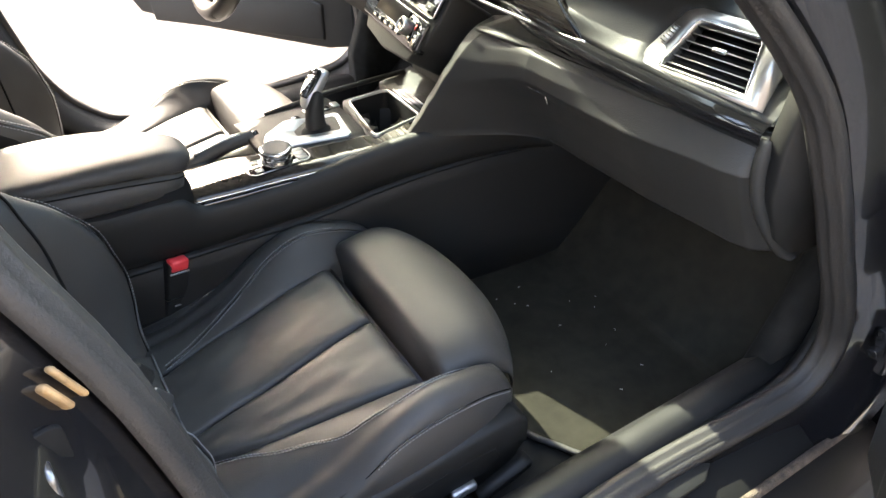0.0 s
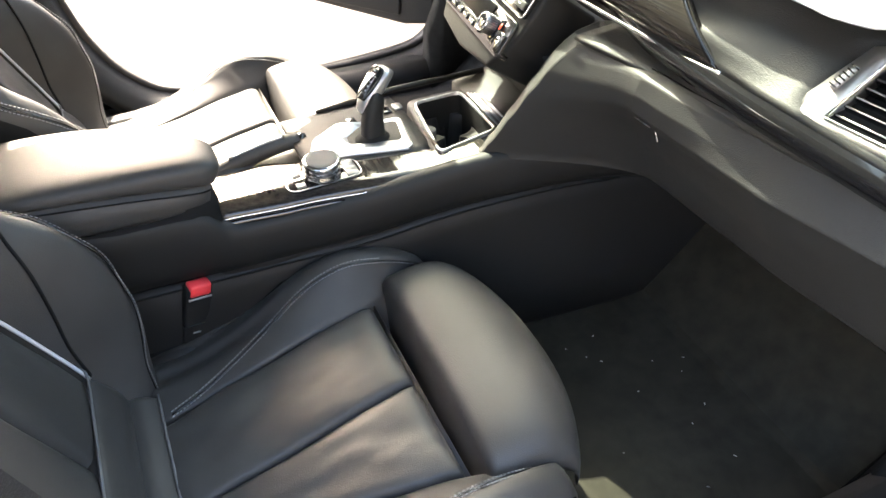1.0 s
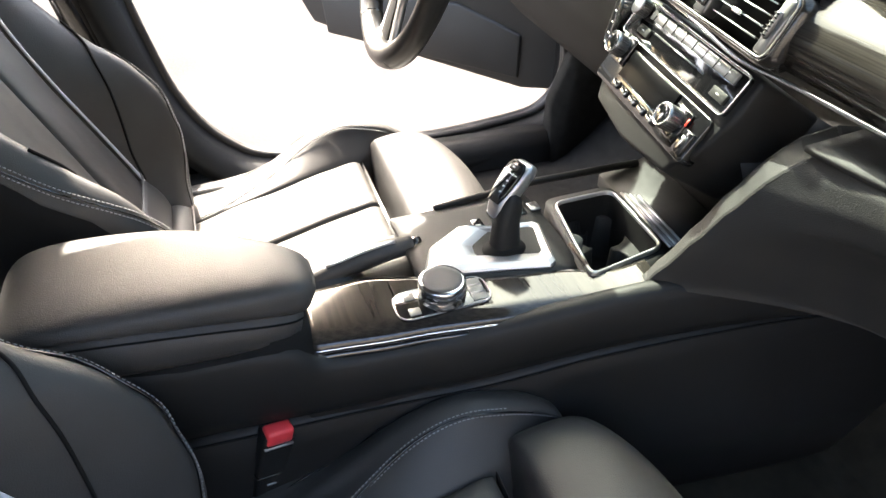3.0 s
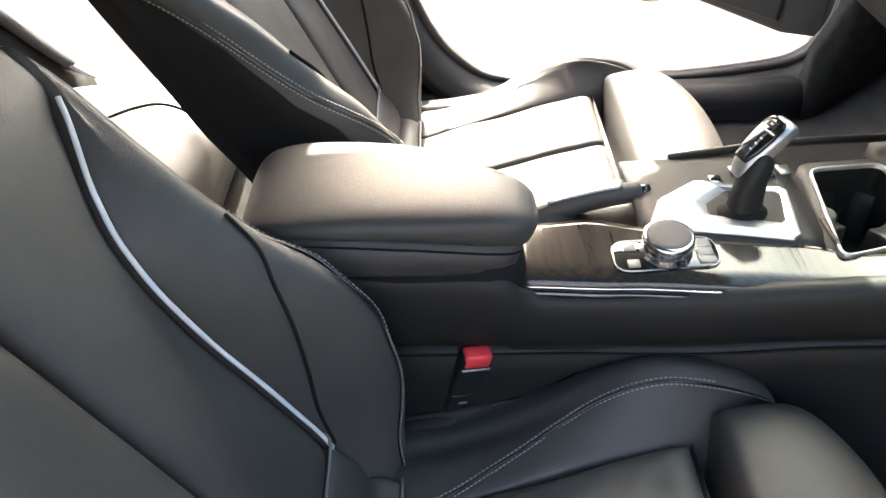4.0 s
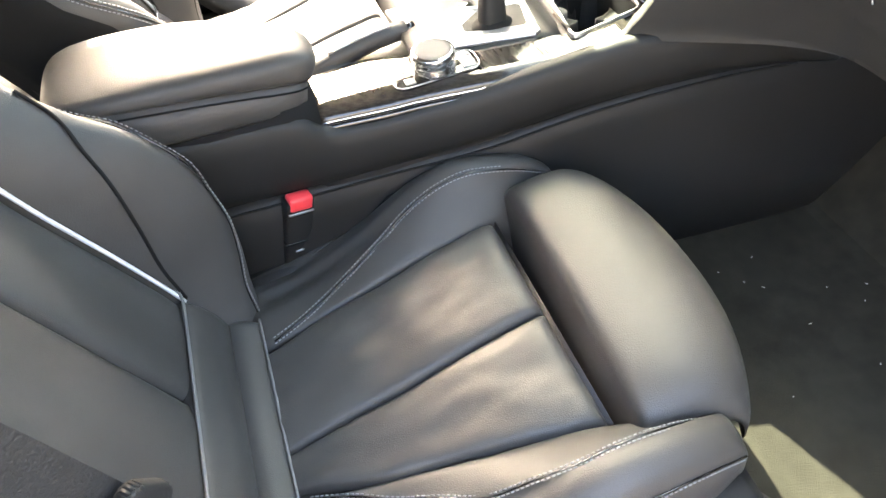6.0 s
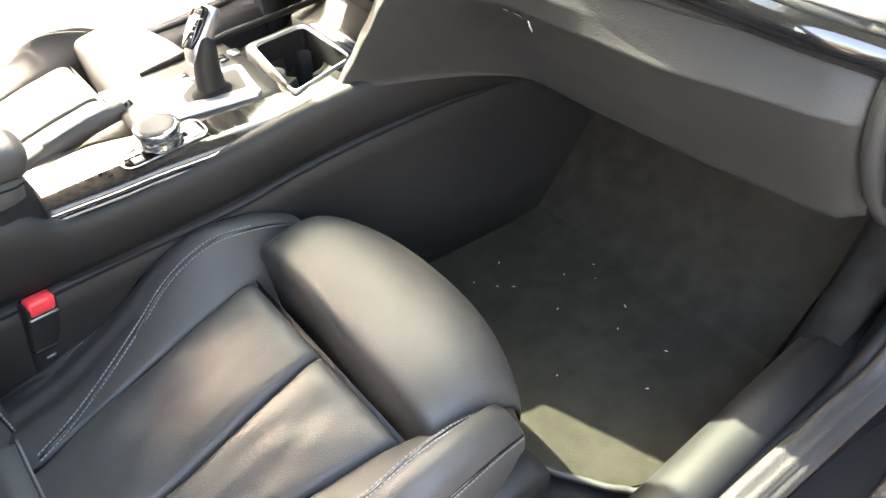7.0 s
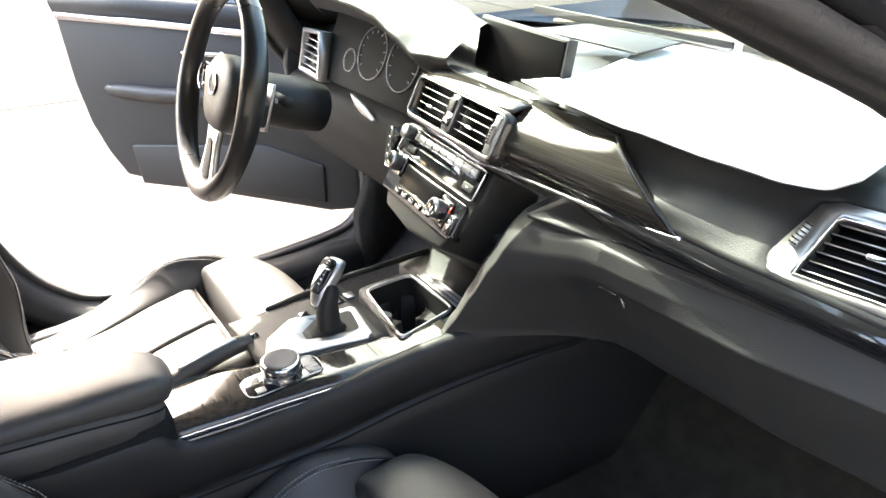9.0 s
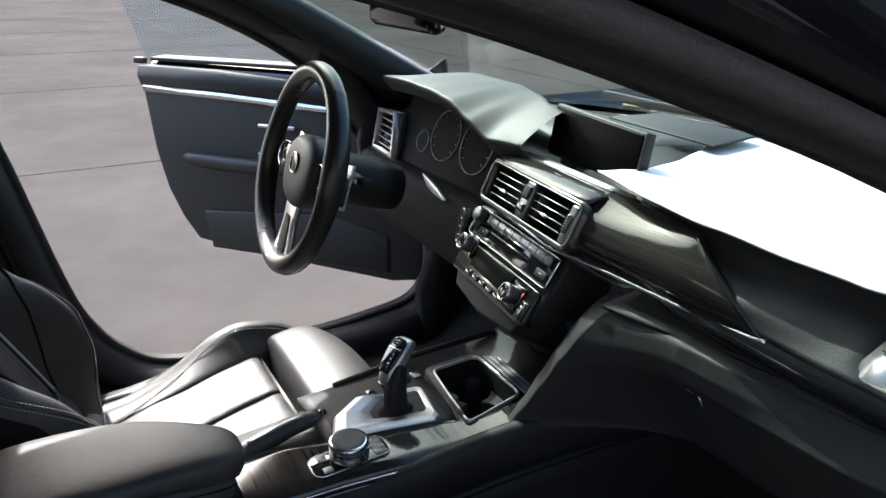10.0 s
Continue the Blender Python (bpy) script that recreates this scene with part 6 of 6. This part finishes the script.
    jp("mirror_sail", outline([(0.02, 0.97), (-0.12, 1.0), (0.0, 1.09)], 0.03, m @ pose(0, 0.035, 0), 0.006), PLASTIC, d)


driver_door()


def passenger_door():
    hinge, end = Vector((0.925, 0.64, 0)), Vector((1.62, -0.07, 0))
    r = (end - hinge).normalized()
    m = basis((hinge.x, hinge.y, 0), r, (0, 0, 1))
    d = thing("door_2", "open passenger door with grey trim and pocket", "car door", "car doors", "structure", at=hinge + Vector((0, 0, 0.36)))
    L = (end - hinge).length
    pts = [(0.0, 0.42), (0.0, 0.98), (0.30, 1.0), (L + 0.06, 1.02), (L + 0.02, 0.75), (L - 0.15, 0.42), (L - 0.4, 0.38), (0.15, 0.36)]
    jp("skin", outline(pts, 0.06, m @ pose(0, 0.05, 0), 0.02, 3), PAINT, d)
    inset = [(0.06, 0.43), (0.015, 0.60), (0.01, 0.94), (0.30, 0.98), (L + 0.03, 1.0), (L, 0.76), (L - 0.17, 0.45), (L - 0.4, 0.41), (0.20, 0.40)]
    jp("trim_panel", outline(inset, 0.07, m @ pose(0, -0.015, 0), 0.014, 3), DASH, d, "dark grained inner trim")
    jp("pocket", outline([(0.20, 0.44), (0.14, 0.62), (0.24, 0.68), (L - 0.2, 0.62), (L - 0.26, 0.46), (L - 0.45, 0.43)], 0.04, m @ pose(0, -0.05, 0), 0.016, 3), DASH, d, "moulded map pocket")
    jp("edge_seal", tube([m @ Vector(p) for p in ((0.02, 0.045, 0.95), (0.02, 0.045, 0.55), (0.06, 0.045, 0.43), (0.2, 0.045, 0.385), (L - 0.4, 0.045, 0.395))], 0.012, 8), RUBBER, d)
    jp("check_strap", rbox((0.16, 0.012, 0.03), (0, 0, 0), basis((0.875, 0.665, 0.70), (0.8, -0.25, 0), (0, 0, 1)), 0.003), GLOSS, d, "steel door check strap")
    for z in (0.56, 0.86):
        hg = jp("hinge", rbox((0.07, 0.05, 0.07), (0.895, 0.685, z), None, 0.008), PAINT, d)
        jp("hinge_pin", tube([(0.905, 0.655, z - 0.04), (0.905, 0.655, z + 0.04)], 0.009, 10), PAINT, hg)
        for dz in (-0.02, 0.02):
            jp("bolt", drum(0.009, 0.008, basis((0.885, 0.653, z + dz), (1, 0.0, 0), (0, 0, 1)), 6, 0.001), PAINT, hg, "hexagon bolt")
    jp("cable_boot", tube(smooth_path([(0.84, 0.66, 0.80), (0.87, 0.63, 0.79), (0.93, 0.64, 0.80)], 8), [0.018 + 0.003 * (k % 2) for k in range(17)], 10), RUBBER, d, "ribbed rubber cable boot")
    jp("window_pane", grid(lambda u, v: m @ Vector((0.12 + (L - 0.12) * u + 0.30 * v * (1 - u), 0.055 + 0.07 * v, 1.0 + 0.33 * v)), 8, 6), SIDE_GLASS, d, "tinted frameless window pane")


passenger_door()


# hinge pillar between the dash end and the door
def hinge_pillar():
    for s, name in ((1, "right"), (-1, "left")):
        bm = loft([[Vector((s * x, y, z)) for x, y in ((0.80, yf), (0.84, yf + 0.035), (0.865, yf + 0.09), (0.87, yf + 0.2), (0.80, yf + 0.2))] for yf, z in ((0.69, 0.36), (0.69, 0.58), (0.64, 0.72), (0.54, 0.86), (0.46, 0.97))])
        tagged(part("hinge_pillar_" + name, bm, PAINT), "gloss black painted hinge pillar", "car body", kind="structure")


hinge_pillar()


def front_wings():
    for s, name in ((1, "right"), (-1, "left")):
        bm = loft([[Vector((s * x, y, z)) for x, z in ((0.83, 0.17), (0.95 + g, 0.17), (0.972 + g, 0.34), (0.982 + g, 0.62), (0.965 + g, 0.80), (0.92 + g, 0.92), (0.83, 0.96))] for y, g in ((0.695, -0.012), (0.71, 0.0), (1.0, 0.0), (1.7, -0.01), (2.3, -0.12))])
        tagged(part("wing_" + name, bm, PAINT), "gloss black front wing of the car", "car body", kind="structure")


front_wings()


def outer_skin():
    def ring(y, w, z, sag):
        xs = (-1.0, -0.85, -0.5, 0.0, 0.5, 0.85, 1.0)
        top = [Vector((w * x, y, z + 0.055 * (1 - x * x) - sag * abs(x) ** 6)) for x in xs]
        return top + [p + Vector((0, 0, -0.012)) for p in top[::-1]]
    bm = loft([ring(-2.35, 0.62, 0.98, 0.06), ring(-1.95, 0.66, 1.25, 0.03), ring(-1.6, 0.68, 1.375, 0.02), ring(-1.0, 0.68, 1.395, 0.02), ring(-0.4, 0.68, 1.39, 0.02), ring(0.0, 0.66, 1.365, 0.02), ring(0.14, 0.65, 1.335, 0.02)])
    tagged(part("roof_panel", bm, PAINT), "gloss black roof panel of the car", "roof", kind="structure")
    bm = rbox((1.76, 0.95, 0.72), (0, -2.05, 0.56), bevel=0.10, seg=4)
    tagged(part("rear_body", bm, PAINT), "gloss black rear of the car body", "car body", kind="structure")
    bm = loft([[Vector((x, y, z)) for x, z in ((0.80, 0.20), (0.93, 0.20), (0.955, 0.45), (0.945, 0.75), (0.90, 0.93), (0.80, 0.95))] for y in (-0.52, -0.56, -1.2, -1.75)])
    tagged(part("rear_door_right", bm, PAINT), "closed gloss black rear door", "car door", kind="structure")


outer_skin()


def sun_shade():
    """A white sheet that lies on the dashboard and overhangs its front edge a little."""
    s = thing("sun_shade", "large white sheet lying on the sunlit dashboard top", "sheet", at=(0.35, 0.6, 1.04))
    near = [(0.090, 0.458), (0.205, 0.428), (0.330, 0.411), (0.430, 0.428), (0.505, 0.436), (0.555, 0.436), (0.582, 0.440), (0.590, 0.475)]
    far = [(0.128, 0.505), (0.115, 0.60), (0.085, 0.68), (0.045, 0.76), (0.01, 0.83), (0.27, 0.83), (0.48, 0.72), (0.57, 0.62)]

    def fn(u, v):
        f = u * 7
        i = min(int(f), 6)
        a = Vector((*near[i], 0)).lerp(Vector((*near[i + 1], 0)), f - i)
        b = Vector((*far[i], 0)).lerp(Vector((*far[i + 1], 0)), f - i)
        p = a.lerp(b, v)
        dip = lerp_table([(0.0, 1.034), (0.33, 1.033), (0.44, 1.0235), (0.52, 1.021), (0.57, 1.027), (0.62, 1.045)], p.x)[0]
        return Vector((p.x, p.y, dip + (1.039 - dip) * min(1.0, 1.6 * v) + 0.0015 * noise.noise((p.x * 12, p.y * 12, 2))))
    jp("sheet", grid(fn, 28, 16, (0, 0, -0.002)), WHITE, s)
    jp("bound_edge", tube([fn(k / 40, 0.0) for k in range(41)], 0.0016, 5), WHITE, s, "folded white edge")


sun_shade()


def seat_belt():
    b = thing("seat_belt", "black woven seat belt hanging beside the passenger backrest", "seat belt", at=(0.61, -0.31, 0.85))
    pts = smooth_path([(0.665, -0.405, 1.24), (0.658, -0.380, 1.05), (0.650, -0.360, 0.95), (0.643, -0.336, 0.86), (0.637, -0.308, 0.72), (0.645, -0.295, 0.50), (0.655, -0.30, 0.36)], 6)
    w = Vector((0.60, -0.62, -0.5)).normalized() * 0.023
    n = Vector((0.0006, 0.0006, 0.0004))
    jp("webbing", loft([[p - w - n, p + w - n, p + w + n, p - w + n] for p in pts]), WEBBING, b, "ribbed black webbing", smooth=False)
    m = basis((0.650, -0.306, 0.796), (0.6, -0.62, -0.5), (-0.2, 0.15, -0.95))
    jp("tongue_cover", outline(rounded(0.056, 0.040, 0.010), 0.012, m, 0.003), PLASTIC, b)
    jp("tongue", outline(rounded(0.026, 0.045, 0.005, 4, 0, 0.038), 0.003, m @ pose(0, -0.006, 0), 0.0008), SATIN, b, "steel belt tongue")


seat_belt()


def striker():
    s = thing("door_striker", "steel door striker with worn plate on the pillar", "striker", at=(0.845, -0.370, 0.955))
    o = Vector((0.845, -0.370, 0.955))
    jp("plate", outline(rounded(0.030, 0.055, 0.006), 0.004, basis(o + Vector((-0.006, 0, 0.0)), (0.2, -1, 0), (0, 0.12, 1)), 0.001), BLACK, s)
    jp("loop", tube(smooth_path([o + Vector(p) for p in ((0, 0, 0.012), (0.016, 0.002, 0.012), (0.020, 0.002, 0.0), (0.016, 0.002, -0.012), (0, 0, -0.012))], 6), 0.0028, 8), SATIN, s, "bright steel loop")
    q = thing("pillar_bracket", "brown primed steel bracket behind the door seal", "bracket", at=(0.835, -0.345, 1.002))
    a, b = Vector((0.830, -0.350, 1.017)), Vector((0.830, -0.337, 0.987))
    jp("arm", rbox(((b - a).length, 0.004, 0.006), (0, 0, 0), basis((a + b) / 2, b - a, (0.3, 0, 1)), 0.002), BRONZE, q)
    jp("flange", rbox(((b - a).length * 0.8, 0.005, 0.010), (0, 0, 0), basis((a + b) / 2 + Vector((0.002, -0.009, -0.006)), b - a, (0.3, 0, 1)), 0.003), BRONZE, q)


striker()
